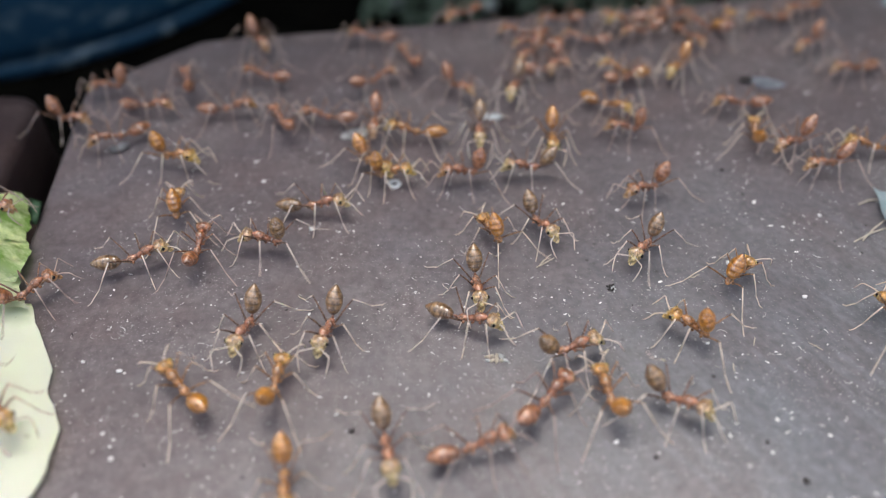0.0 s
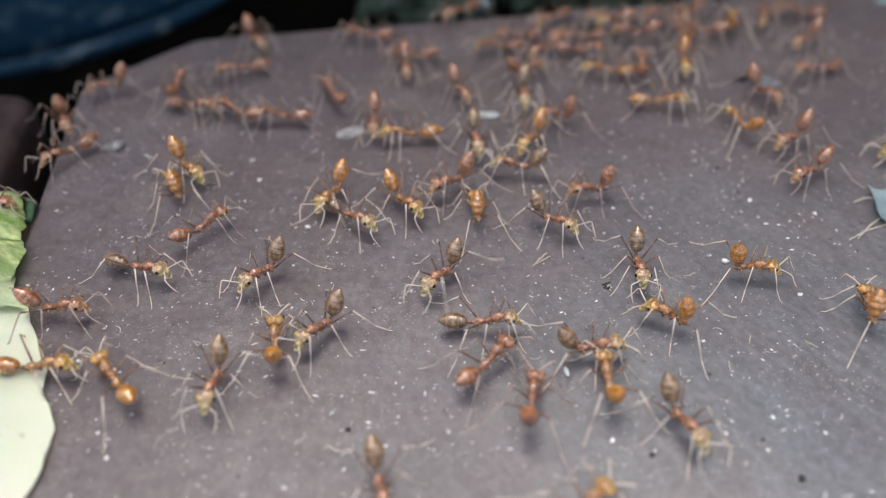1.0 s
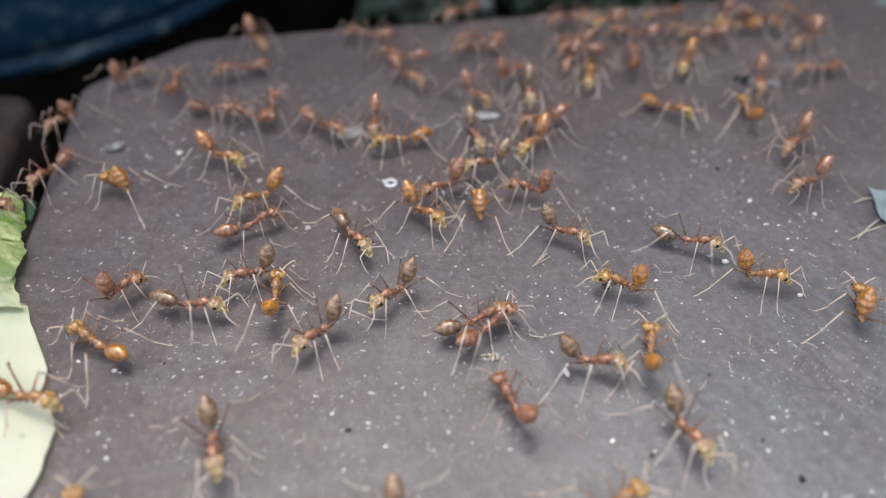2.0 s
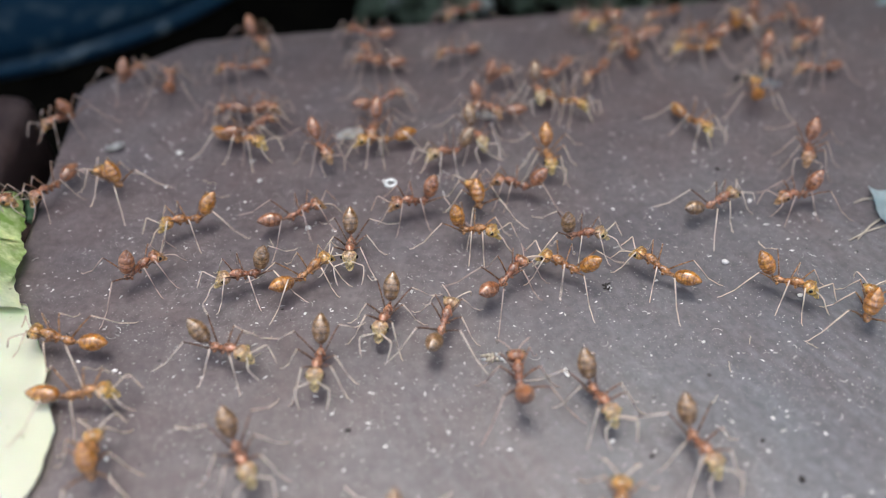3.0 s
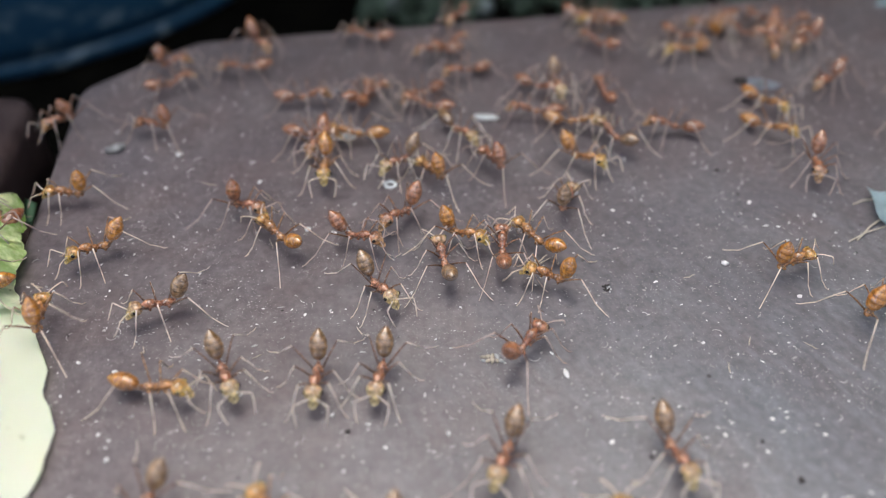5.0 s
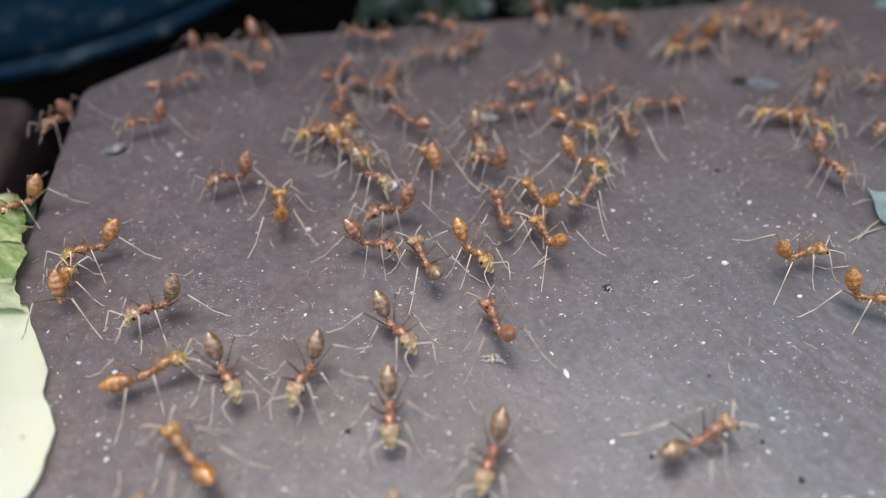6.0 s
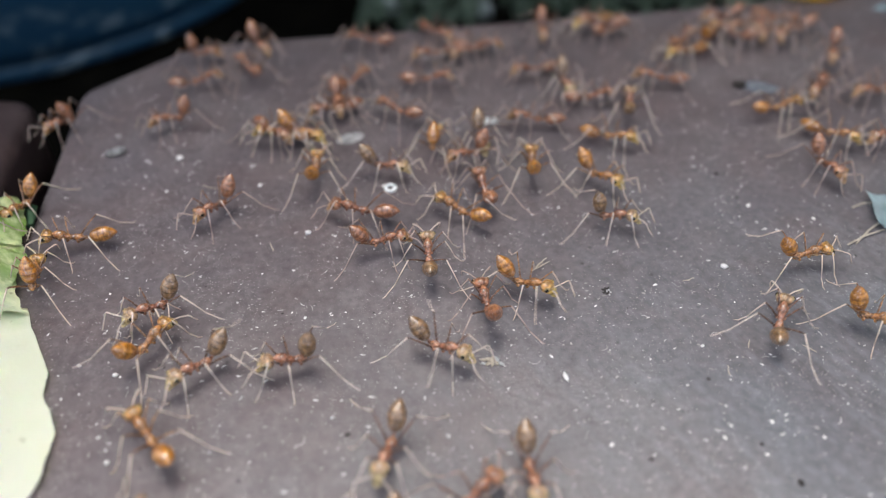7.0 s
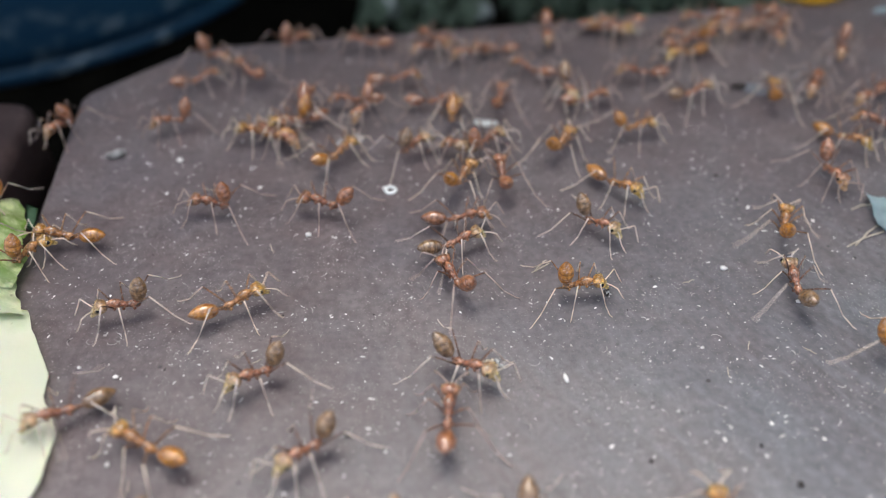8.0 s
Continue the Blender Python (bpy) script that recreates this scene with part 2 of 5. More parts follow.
# ---- mesh helpers ----
def part(name, bm, material, parent=None, label="", smooth=True):
    """Links a bmesh as one object, under its thing where one is given."""
    mesh = bpy.data.meshes.new(name)
    bm.normal_update()
    bm.to_mesh(mesh)
    bm.free()
    for m in material if isinstance(material, (list, tuple)) else [material]:
        mesh.materials.append(m)
    if smooth:
        mesh.polygons.foreach_set("use_smooth", [True] * len(mesh.polygons))
    ob = new(name, mesh)
    if parent:
        ob.parent = parent
    if label:
        ob["label"] = label
    return ob


def tube(bm, rings, sides=8, index=0):
    """A closed skin round a bent axis. rings: (centre, half width, half height), in metres."""
    rows = []
    for i, (c, a, b) in enumerate(rings):
        c = Vector(c)
        ahead = Vector(rings[min(i + 1, len(rings) - 1)][0]) - Vector(rings[max(i - 1, 0)][0])
        ahead.normalize()
        side = Vector((0, 0, 1)).cross(ahead)
        side = side.normalized() if side.length > 0.05 else Vector((0, 1, 0))
        up = ahead.cross(side)
        rows.append([bm.verts.new(c + side * a * math.cos(k * math.tau / sides) + up * b * math.sin(k * math.tau / sides)) for k in range(sides)])
    for p, q in zip(rows, rows[1:]):
        for k in range(sides):
            bm.faces.new((p[k], p[(k + 1) % sides], q[(k + 1) % sides], q[k])).material_index = index
    bm.faces.new(rows[0][::-1]).material_index = index
    bm.faces.new(rows[-1]).material_index = index
    return bm


def mm_tube(rings, sides=8):
    return tube(bmesh.new(), [((x * MM, y * MM, z * MM), a * MM, b * MM) for x, y, z, a, b in rings], sides)


def lump(size, seed, rough=0.25, detail=2):
    """A knobbly crumb of about that half size (x, y, z), resting on z = 0."""
    bm = bmesh.new()
    bmesh.ops.create_icosphere(bm, subdivisions=detail, radius=1)
    for v in bm.verts:
        v.co *= 1 + rough * noise.noise(v.co * 1.7 + Vector((seed * 3.1, seed, -seed)))
        v.co = Vector((v.co.x * size[0], v.co.y * size[1], v.co.z * size[2]))
    low = min(v.co.z for v in bm.verts)
    for v in bm.verts:
        v.co.z -= low
    return bm


def block(outline, top, bottom, bevel):
    """A slab over an outline (x, y), with rounded upper edges."""
    bm = bmesh.new()
    upper = [bm.verts.new((x, y, top)) for x, y in outline]
    lower = [bm.verts.new((x, y, bottom)) for x, y in outline]
    bm.faces.new(upper)
    bm.faces.new(lower[::-1])
    n = len(outline)
    for i in range(n):
        bm.faces.new((upper[i], lower[i], lower[(i + 1) % n], upper[(i + 1) % n]))
    bmesh.ops.recalc_face_normals(bm, faces=bm.faces[:])
    edges = [e for e in bm.edges if all(v.co.z > bottom + 1e-6 for v in e.verts)]
    edges += [e for e in bm.edges if e.verts[0].co.z != e.verts[1].co.z]
    bmesh.ops.bevel(bm, geom=edges, offset=bevel, segments=5, profile=0.5, affect="EDGES")
    return bm


# ---- the setting ----
GROUND = -30 * MM


def setting():
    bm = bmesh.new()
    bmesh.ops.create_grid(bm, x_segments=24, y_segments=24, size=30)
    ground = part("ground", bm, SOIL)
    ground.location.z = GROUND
    tagged(ground, "garden soil below the paving slabs, deep shade put into its near-black colour", "ground", kind="structure")
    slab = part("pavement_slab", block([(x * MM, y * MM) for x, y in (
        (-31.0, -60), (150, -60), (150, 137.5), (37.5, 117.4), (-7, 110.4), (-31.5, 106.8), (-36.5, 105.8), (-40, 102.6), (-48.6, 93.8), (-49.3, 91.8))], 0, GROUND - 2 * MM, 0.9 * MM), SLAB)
    tagged(slab, "brown-grey paving slab dusted with pale grit", "paving slab", kind="structure")
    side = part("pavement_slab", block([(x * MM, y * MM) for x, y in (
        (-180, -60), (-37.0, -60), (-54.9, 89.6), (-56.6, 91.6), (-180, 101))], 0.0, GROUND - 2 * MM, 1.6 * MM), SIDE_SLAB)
    # brown strip added in the joint, in place of the side slab's lit face
    bm = bmesh.new()
    rows = []
    for i in range(60):
        y = -50 + i * 2.35
        mid, deep = -46.0 + (40 - y) * 0.12, -5.0 - 20.0 * max(0.0, (y - 66) / 22) ** 2
        rows.append([bm.verts.new(((mid + (k - 4) * 1.1) * MM, y * MM, (deep + 1.6 * noise.noise(Vector((k * 0.6, y * 0.4, 2))) + 0.12 * (k - 4) ** 2) * MM)) for k in range(9)])
    for p, q in zip(rows, rows[1:]):
        for k in range(8):
            bm.faces.new((p[k], p[k + 1], q[k + 1], q[k]))
    bmesh.ops.solidify(bm, geom=bm.faces[:], thickness=2 * MM)
    tagged(part("joint_soil", bm, JOINT), "dark brown strip added in the joint, standing in for the slab's lit side face", "soil", kind="structure")
    tagged(side, "paving slab across a dark joint, drawn darker and browner", "paving slab", kind="structure")


def flower_pot():
    """A dark blue pot that stands on the soil behind the slabs: a flared wall over a thick, scuffed foot ring."""
    pot = tagged(new("flower_pot"), "dark blue-black scuffed plastic pot standing on soil", "flower pot")
    r = 76.6

    def turned(profile):
        bm = bmesh.new()
        rows = []
        for rad, z in profile:
            rows.append([bm.verts.new((rad * MM * math.cos(k * math.tau / 128), rad * MM * math.sin(k * math.tau / 128), z * MM)) for k in range(128)])
        for p, q in zip(rows, rows[1:] + rows[:1]):
            for k in range(128):
                bm.faces.new((p[k], p[(k + 1) % 128], q[(k + 1) % 128], q[k]))
        return bm

    part("foot_ring", turned([(r - 6, 0.0), (r - 1.2, 0.0), (r - 0.3, 0.5), (r - 0.1, 1.4), (r, 4.0), (r - 5, 4.2)]), POT, pot, "scuffed foot of the pot")
    # the wall is carried up, unseen, to shade the slab's far left
    part("body", turned([(r - 4, 2.0), (r + 0.05, 4.0), (r + 0.5, 8), (r + 3.2, 30), (r + 8, 70), (r + 22, 202), (r + 22, 204), (r + 19.6, 204), (r + 19.5, 202), (r + 5.5, 70), (r + 0.5, 30), (r - 2, 6)]), POT, pot)
    part("lip", turned([(r + 21.8, 196), (r + 25, 196.5), (r + 25.6, 198), (r + 25.4, 207), (r + 24, 208.5), (r + 20, 208.5), (r + 19.4, 206), (r + 21.6, 203)]), POT, pot)
    part("bottom", turned([(r - 3, 1.2), (r - 3, 5.0), (2, 5.0), (2, 1.2)]), POT, pot)
    pot.matrix_basis = pose(-118.5 * MM, 213.4 * MM, GROUND)


setting()
flower_pot()


def fallen_leaf():
    """A pale leaf over the slab's edge: a nearly flat blade with a wavy margin, and a curled greener tip."""
    leaf = tagged(new("fallen_leaf"), "pale yellow-green fallen leaf with wavy margin and curled tip", "leaf")
    margin = [(-41.42, 52.7), (-40.17, 50.13), (-38.41, 48.01), (-37.02, 45.65), (-36.45, 44.22), (-36.02, 42.45), (-34.9, 40.62), (-33.68, 38.29), (-33.28, 36.62), (-33.27, 35.0), (-33.44, 33.18), (-33.7, 31.43), (-37.5, 24.0), (-41, 15)]
    fine = []
    for i in range(len(margin) - 1):
        for k in range(5):
            f = k / 5
            (x0, y0), (x1, y1) = margin[i], margin[i + 1]
            wave = 0.16 * math.sin((i * 5 + k) * 0.42) + 0.04 * math.sin((i * 5 + k) * 1.1)
            fine.append((x0 + (x1 - x0) * f + wave, y0 + (y1 - y0) * f))
    bm, rows = bmesh.new(), []
    for i, (x, y) in enumerate(fine):
        row = []
        for j in range(15):
            f = (j / 14) ** 2.2
            px, py = x - 34 * f, y + 5 * f
            z = 0.5 + 0.1 * math.exp(-f * 22) * (1 + math.sin(i * 0.45)) + 0.8 * noise.noise(Vector((px * 0.11, py * 0.11, 3))) * min(1, f * 4) + 1.6 * f
            z += 0.16 * math.sin((py - px * 0.35) * 1.15) * min(1, f * 5)
            row.append(bm.verts.new((px * MM, py * MM, max(z, 0.15) * MM)))
        rows.append(row)
    for p, q in zip(rows, rows[1:]):
        for a in range(14):
            bm.faces.new((p[a], p[a + 1], q[a + 1], q[a]))
    bmesh.ops.solidify(bm, geom=bm.faces[:], thickness=0.28 * MM)
    part("blade", bm, LEAF, leaf)
    # the tip: three crumpled folds, one behind the other, and a dark scrap of its underside
    rim = [(-41.16, 51.57), (-42.3, 53.37), (-43.38, 54.84), (-43.69, 56.68), (-43.71, 58.24), (-43.81, 59.58), (-44.72, 60.88), (-45.23, 61.75), (-45.42, 63.37), (-45.68, 64.38), (-47.06, 67.02), (-47.94, 68.49), (-48.09, 66.73)]

    def fold(first, last, seed, height):
        bm, rows = bmesh.new(), []
        count = (last - first) * 5
        for i in range(count + 1):
            k = min(first + i // 5, last - 1)
            f = (i - (k - first) * 5) / 5
            x, y = rim[k][0] + (rim[k + 1][0] - rim[k][0]) * f, rim[k][1] + (rim[k + 1][1] - rim[k][1]) * f
            along = i / count
            row = []
            for j in range(15):
                g = (j / 14) ** 1.8
                px, py = x - 13 * g + 0.12 * math.sin(i * 1.1 + seed), y - 0.8 * g + 2.0 * g * g
                z = height + 0.35 * math.sin(math.pi * along) * min(1, g * 5 + 0.2) + 0.9 * min(1, g * 3.5) * (1 - 0.5 * g)
                z += 0.7 * noise.noise(Vector((px * 0.5, py * 0.5, seed))) + 0.34 * abs(noise.noise(Vector((px * 1.1, py * 1.1, seed))))
                row.append(bm.verts.new((px * MM, py * MM, z * MM)))
            rows.append(row)
        for p, q in zip(rows, rows[1:]):
            for a in range(14):
                bm.faces.new((p[a], p[a + 1], q[a + 1], q[a]))
        bmesh.ops.solidify(bm, geom=bm.faces[:], thickness=0.22 * MM)
        return bm

    part("fold", fold(0, 3, 2, 1.0), LEAF, leaf, "crumpled pale green fold of the tip")
    part("fold", fold(2, 7, 5, 1.15), LEAF, leaf, "crumpled pale green fold of the tip")
    part("fold", fold(6, 12, 9, 1.3), LEAF, leaf, "crumpled pale green fold of the tip")
    under = bmesh.new()
    rows = [[under.verts.new(((-46.0 - 0.3 * i + j * (0.17 + 0.09 * i if i < 5 else 0.1)) * MM, (64.6 + 0.75 * i) * MM, (0.5 + 0.12 * i + 0.2 * math.sin(j * 1.3 + i)) * MM)) for j in range(4)] for i in range(6)]
    for p, q in zip(rows, rows[1:]):
        for a in range(3):
            under.faces.new((p[a], p[a + 1], q[a + 1], q[a]))
    bmesh.ops.solidify(under, geom=under.faces[:], thickness=0.2 * MM)
    part("underside", under, LEAF_DARK, leaf, "dark green turned-up underside")
    vein = bmesh.new()
    for k in range(9):
        y0 = 18 + k * 4.2
        x0 = -36.0 - max(0, y0 - 34) * 0.42
        rings = []
        for i in range(9):
            px, py = x0 - 2.0 * i, y0 + 1.1 * i - 0.03 * i * i
            f = (i * 2.0 + 1.5) / 34
            z = 0.46 + 0.8 * noise.noise(Vector((px * 0.11, py * 0.11, 3))) * min(1, f * 4) + 1.6 * f + 0.16 * math.sin((py - px * 0.35) * 1.15) * min(1, f * 5)
            rings.append(((px * MM, py * MM, z * MM), (0.06 + 0.02 * i) * MM, (0.05 + 0.012 * i) * MM))
        tube(vein, rings, 5)
    part("veins", vein, LEAF, leaf)


def crumb(name, x, y, size, material, seed, label, category, turn=0.0):
    ob = part(name, lump([s * MM for s in size], seed, 0.45), material)
    ob.matrix_basis = pose(x * MM, y * MM, -0.02 * MM, 0, 0, turn)
    return tagged(ob, label, category)


def flake(name, x, y, length, width, material, seed, label, category, turn=0.0, lift=0.35):
    """A thin curled scrap."""
    bm, rows = bmesh.new(), []
    for i in range(9):
        f = i / 8
        half = width * (math.sin(math.pi * (0.06 + 0.9 * f)) ** 0.7) * (1 + 0.3 * noise.noise(Vector((i * 0.7, seed, 0))))
        rows.append([bm.verts.new(((f - 0.5) * length * MM, half * (g - 0.5) * MM,
                                   (0.08 + lift * (abs(g - 0.5) * 1.2 + 0.6 * abs(f - 0.4)) + 0.12 * noise.noise(Vector((i, g * 3, seed)))) * MM)) for g in (0, 0.2, 0.4, 0.6, 0.8, 1)])
    for p, q in zip(rows, rows[1:]):
        for a in range(5):
            bm.faces.new((p[a], p[a + 1], q[a + 1], q[a]))
    bmesh.ops.solidify(bm, geom=bm.faces[:], thickness=0.06 * MM)
    ob = part(name, bm, material)
    low = min(v.co.z for v in ob.data.vertices)
    ob.matrix_basis = pose(x * MM, y * MM, -low, 0, 0, turn)
    return tagged(ob, label, category)


def stick(name, x, y, length, thick, material, seed, label, category, turn):
    bm = bmesh.new()
    rings = []
    for i in range(7):
        f = i / 6 - 0.5
        rings.append(((f * length * MM, 0.12 * length * noise.noise(Vector((i * 0.5, seed, 2))) * MM, (thick + 0.06) * MM), thick * (1.2 - abs(f)) * MM, thick * (1.1 - abs(f)) * MM))
    ob = part(name, tube(bm, rings, 6), material)
    ob.matrix_basis = pose(x * MM, y * MM, 0, 0, 0, turn)
    return tagged(ob, label, category)


WHITE_GRAINS = [(-30.4, 44.8, 0.3), (-29.9, 38.1, 0.2), (-28.4, 35.6, 0.24), (-34.2, 45.9, 0.22), (-21.6, 72.6, 0.3), (-32.4, 71.5, 0.26), (29.1, 39.7, 0.22), (36.2, 54.3, 0.3), (35.2, 69.0, 0.3), (41.9, 66.7, 0.26), (19.3, 67.6, 0.24), (-9.8, 40.1, 0.2), (0.5, 38.2, 0.22), (33.2, 38.1, 0.18), (25.0, 48.3, 0.2), (-7.0, 72.6, 0.24), (27.7, 36.4, 0.16)]
DARK_GRAINS = [(-8.3, 38.4, 0.26), (17.7, 35.9, 0.22), (27.5, 37.4, 0.2), (33.0, 74.9, 0.28), (41.1, 94.5, 0.9)]
FIBRES = [(25.6, 57.1, 1.4, 20), (29.5, 48.5, 1.1, 70), (-27.5, 72.3, 2.0, 160), (-18.6, 62.1, 1.5, 110), (-17.6, 46.6, 1.0, 35), (35.2, 47.9, 1.3, 140), (26.7, 45.3, 1.2, 85)]


def litter():
    ring = bmesh.new()
    rows = []
    for k in range(28):
        a = k * math.tau / 28
        rows.append([ring.verts.new(((0.58 + 0.22 * math.cos(b)) * math.cos(a) * MM, (0.58 + 0.22 * math.cos(b)) * math.sin(a) * MM, (0.2 + 0.2 * math.sin(b)) * MM)) for b in [i * math.tau / 8 for i in range(8)]])
    for k in range(28):
        p, q = rows[k], rows[(k + 1) % 28]
        for b in range(8):
            ring.faces.new((p[b], q[b], q[(b + 1) % 8], p[(b + 1) % 8]))
    ob = part("ring", ring, WHITE_FLAKE)
    ob.matrix_basis = pose(-6.15 * MM, 72.04 * MM, 0)
    tagged(ob, "tiny pale ring of shell lying on the slab", "shell")
    crumb("grit_grain", -14.91, 64.3, (0.36, 0.28, 0.22), CRUMB, 1, "white grain of grit on the slab", "grit")
    crumb("grit_grain", 11.43, 44.58, (0.24, 0.55, 0.2), CRUMB, 2, "white chip of grit on the slab", "grit", 12)
    crumb("grit_grain", 29.79, 58.99, (0.4, 0.32, 0.24), CRUMB, 3, "white grain of grit on the slab", "grit")
    crumb("grit_grain", -32.33, 77.83, (0.42, 0.36, 0.22), CRUMB, 4, "white grain of grit on the slab", "grit")
    clump = tagged(new("dirt_clump"), "small dark clump of dirt crumbs on the slab", "dirt")
    for k in range(11):
        a = part("crumb", lump([v * MM for v in (0.13 + 0.05 * (k % 3), 0.10, 0.07)], 120 + k, 0.5, 2), DARK_CRUMB if k % 3 else GREY_FLAKE, clump)
        a.matrix_basis = pose(0.42 * math.sin(k * 2.4) * (k / 8) ** 0.5 * MM, 0.5 * math.cos(k * 2.4) * (k / 8) ** 0.5 * MM, 0, 0, 0, k * 49)
    clump.matrix_basis = pose(16.89 * MM, 55.48 * MM, 0)
    crumb("dirt_clump", 29.67, 33.7, (0.28, 0.3, 0.15), DARK_CRUMB, 15, "small dark speck of dirt on the slab", "dirt")
    debris = tagged(new("dry_debris"), "crumbled beige plant scrap lying on the slab", "debris")
    for k in range(9):
        a = part("scrap", lump([v * MM for v in (0.26 + 0.1 * (k % 3), 0.2, 0.14)], 20 + k, 0.6, 1), STRAW if k % 4 else GREY_FLAKE, debris)
        a.matrix_basis = pose((k % 5 - 2) * 0.42 * MM, (k // 5 - 0.5) * 0.5 * MM, 0, 0, 0, k * 37)
    debris.matrix_basis = pose(4.71 * MM, 46.37 * MM, 0)
    stick("straw", 10.27, 59.33, 2.6, 0.09, STRAW, 1, "short dry straw lying on the slab", "straw", 48)
    stick("straw", 10.52, 59.18, 2.2, 0.07, STRAW, 4, "short dry straw lying on the slab", "straw", 36)
    for k, (x, y, size) in enumerate(WHITE_GRAINS):
        crumb("grit_grain", x, y, (size, size * 0.75, size * 0.5), CRUMB, 60 + k, "white grain of grit on the slab", "grit", k * 53)
    for k, (x, y, size) in enumerate(DARK_GRAINS):
        crumb("dirt_speck", x, y, (size, size * 0.9, size * 0.4), DARK_CRUMB, 90 + k, "small dark speck of dirt on the slab", "dirt", k * 41)
    for k, (x, y, length, turn) in enumerate(FIBRES):
        stick("plant_fibre", x, y, length, 0.05, STRAW, 7 + 3 * k, "thin pale plant fibre lying on the slab", "fibre", turn)
    flake("leaf_scrap", -40.45, 78.75, 2.3, 1.5, GREY_FLAKE, 3, "pale grey dry scrap curled on the slab", "scrap", 24, 0.9)
    flake("pale_scrap", 5.61, 85.51, 3.2, 1.5, WHITE_FLAKE, 5, "whitish papery scrap lying on the slab", "scrap", -8, 0.7)
    petal = tagged(new("dried_petal"), "pale blue-grey shrivelled petal with fine hairs on the slab", "petal")
    bm, rows = bmesh.new(), []
    for i in range(10):
        f = i / 9
        left = -0.7 + 0.35 * math.sin(f * 5) - 0.35 * math.sin(math.pi * f)
        rows.append([bm.verts.new(((left + 6.5 * g * (0.25 + 0.75 * math.sin(math.pi * (0.12 + 0.75 * f)))) * MM, (2.9 - 5.8 * f - 0.6 * g) * MM,
                                   (0.25 + 0.55 * math.exp(-6 * g) + 0.3 * noise.noise(Vector((i * 0.6, g * 4, 1))) + 0.35 * (1 - f) ** 2) * MM)) for g in [k / 8 for k in range(9)]])
    for p, q in zip(rows, rows[1:]):
        for a in range(8):
            bm.faces.new((p[a], p[a + 1], q[a + 1], q[a]))
    bmesh.ops.solidify(bm, geom=bm.faces[:], thickness=0.1 * MM)
    part("blade", bm, PETAL, petal)
    for x0, y0, x1, y1 in ((-0.2, 1.6, -2.6, 1.0), (-0.4, -1.6, -4.4, -5.0), (-0.6, -3.0, -5.4, -5.2), (0.4, -2.4, -1.2, -6.2)):
        part("hair", tube(bmesh.new(), [((x0 * MM, y0 * MM, 0.32 * MM), 0.08 * MM, 0.08 * MM), (((x0 + x1) / 2 * MM, ((y0 + y1) / 2 + 0.2) * MM, 0.3 * MM), 0.11 * MM, 0.1 * MM), ((x1 * MM, y1 * MM, 0.1 * MM), 0.09 * MM, 0.08 * MM)], 6), STRAW, petal, "thin whitish hair")
    petal.matrix_basis = pose(49.6 * MM, 67.6 * MM, 0)
    flake("grey_scrap", -11.71, 82.04, 3.6, 2.2, GREY_FLAKE, 8, "flat grey scrap lying on the slab", "scrap", 25, 0.25)
    flake("grey_scrap", 43.62, 93.84, 5.4, 3.0, BLUE_FLAKE, 9, "mottled blue-grey papery scrap lying on the slab", "scrap", -12, 0.3)
    flake("pale_scrap", 69.8, 117.0, 2.8, 1.6, PETAL, 14, "small blue-white scrap near the slab's rim", "scrap", 20, 0.5)
    crumb("dirt_clump", 69.6, 112.2, (0.9, 0.7, 0.5), DARK_CRUMB, 16, "dark clump of dirt on the slab", "dirt")
    flake("yellow_petal", 60.5, 121.3, 10.5, 5.0, YELLOW, 10, "bright yellow fallen petal at the slab's rim", "petal", 5, 1.2)


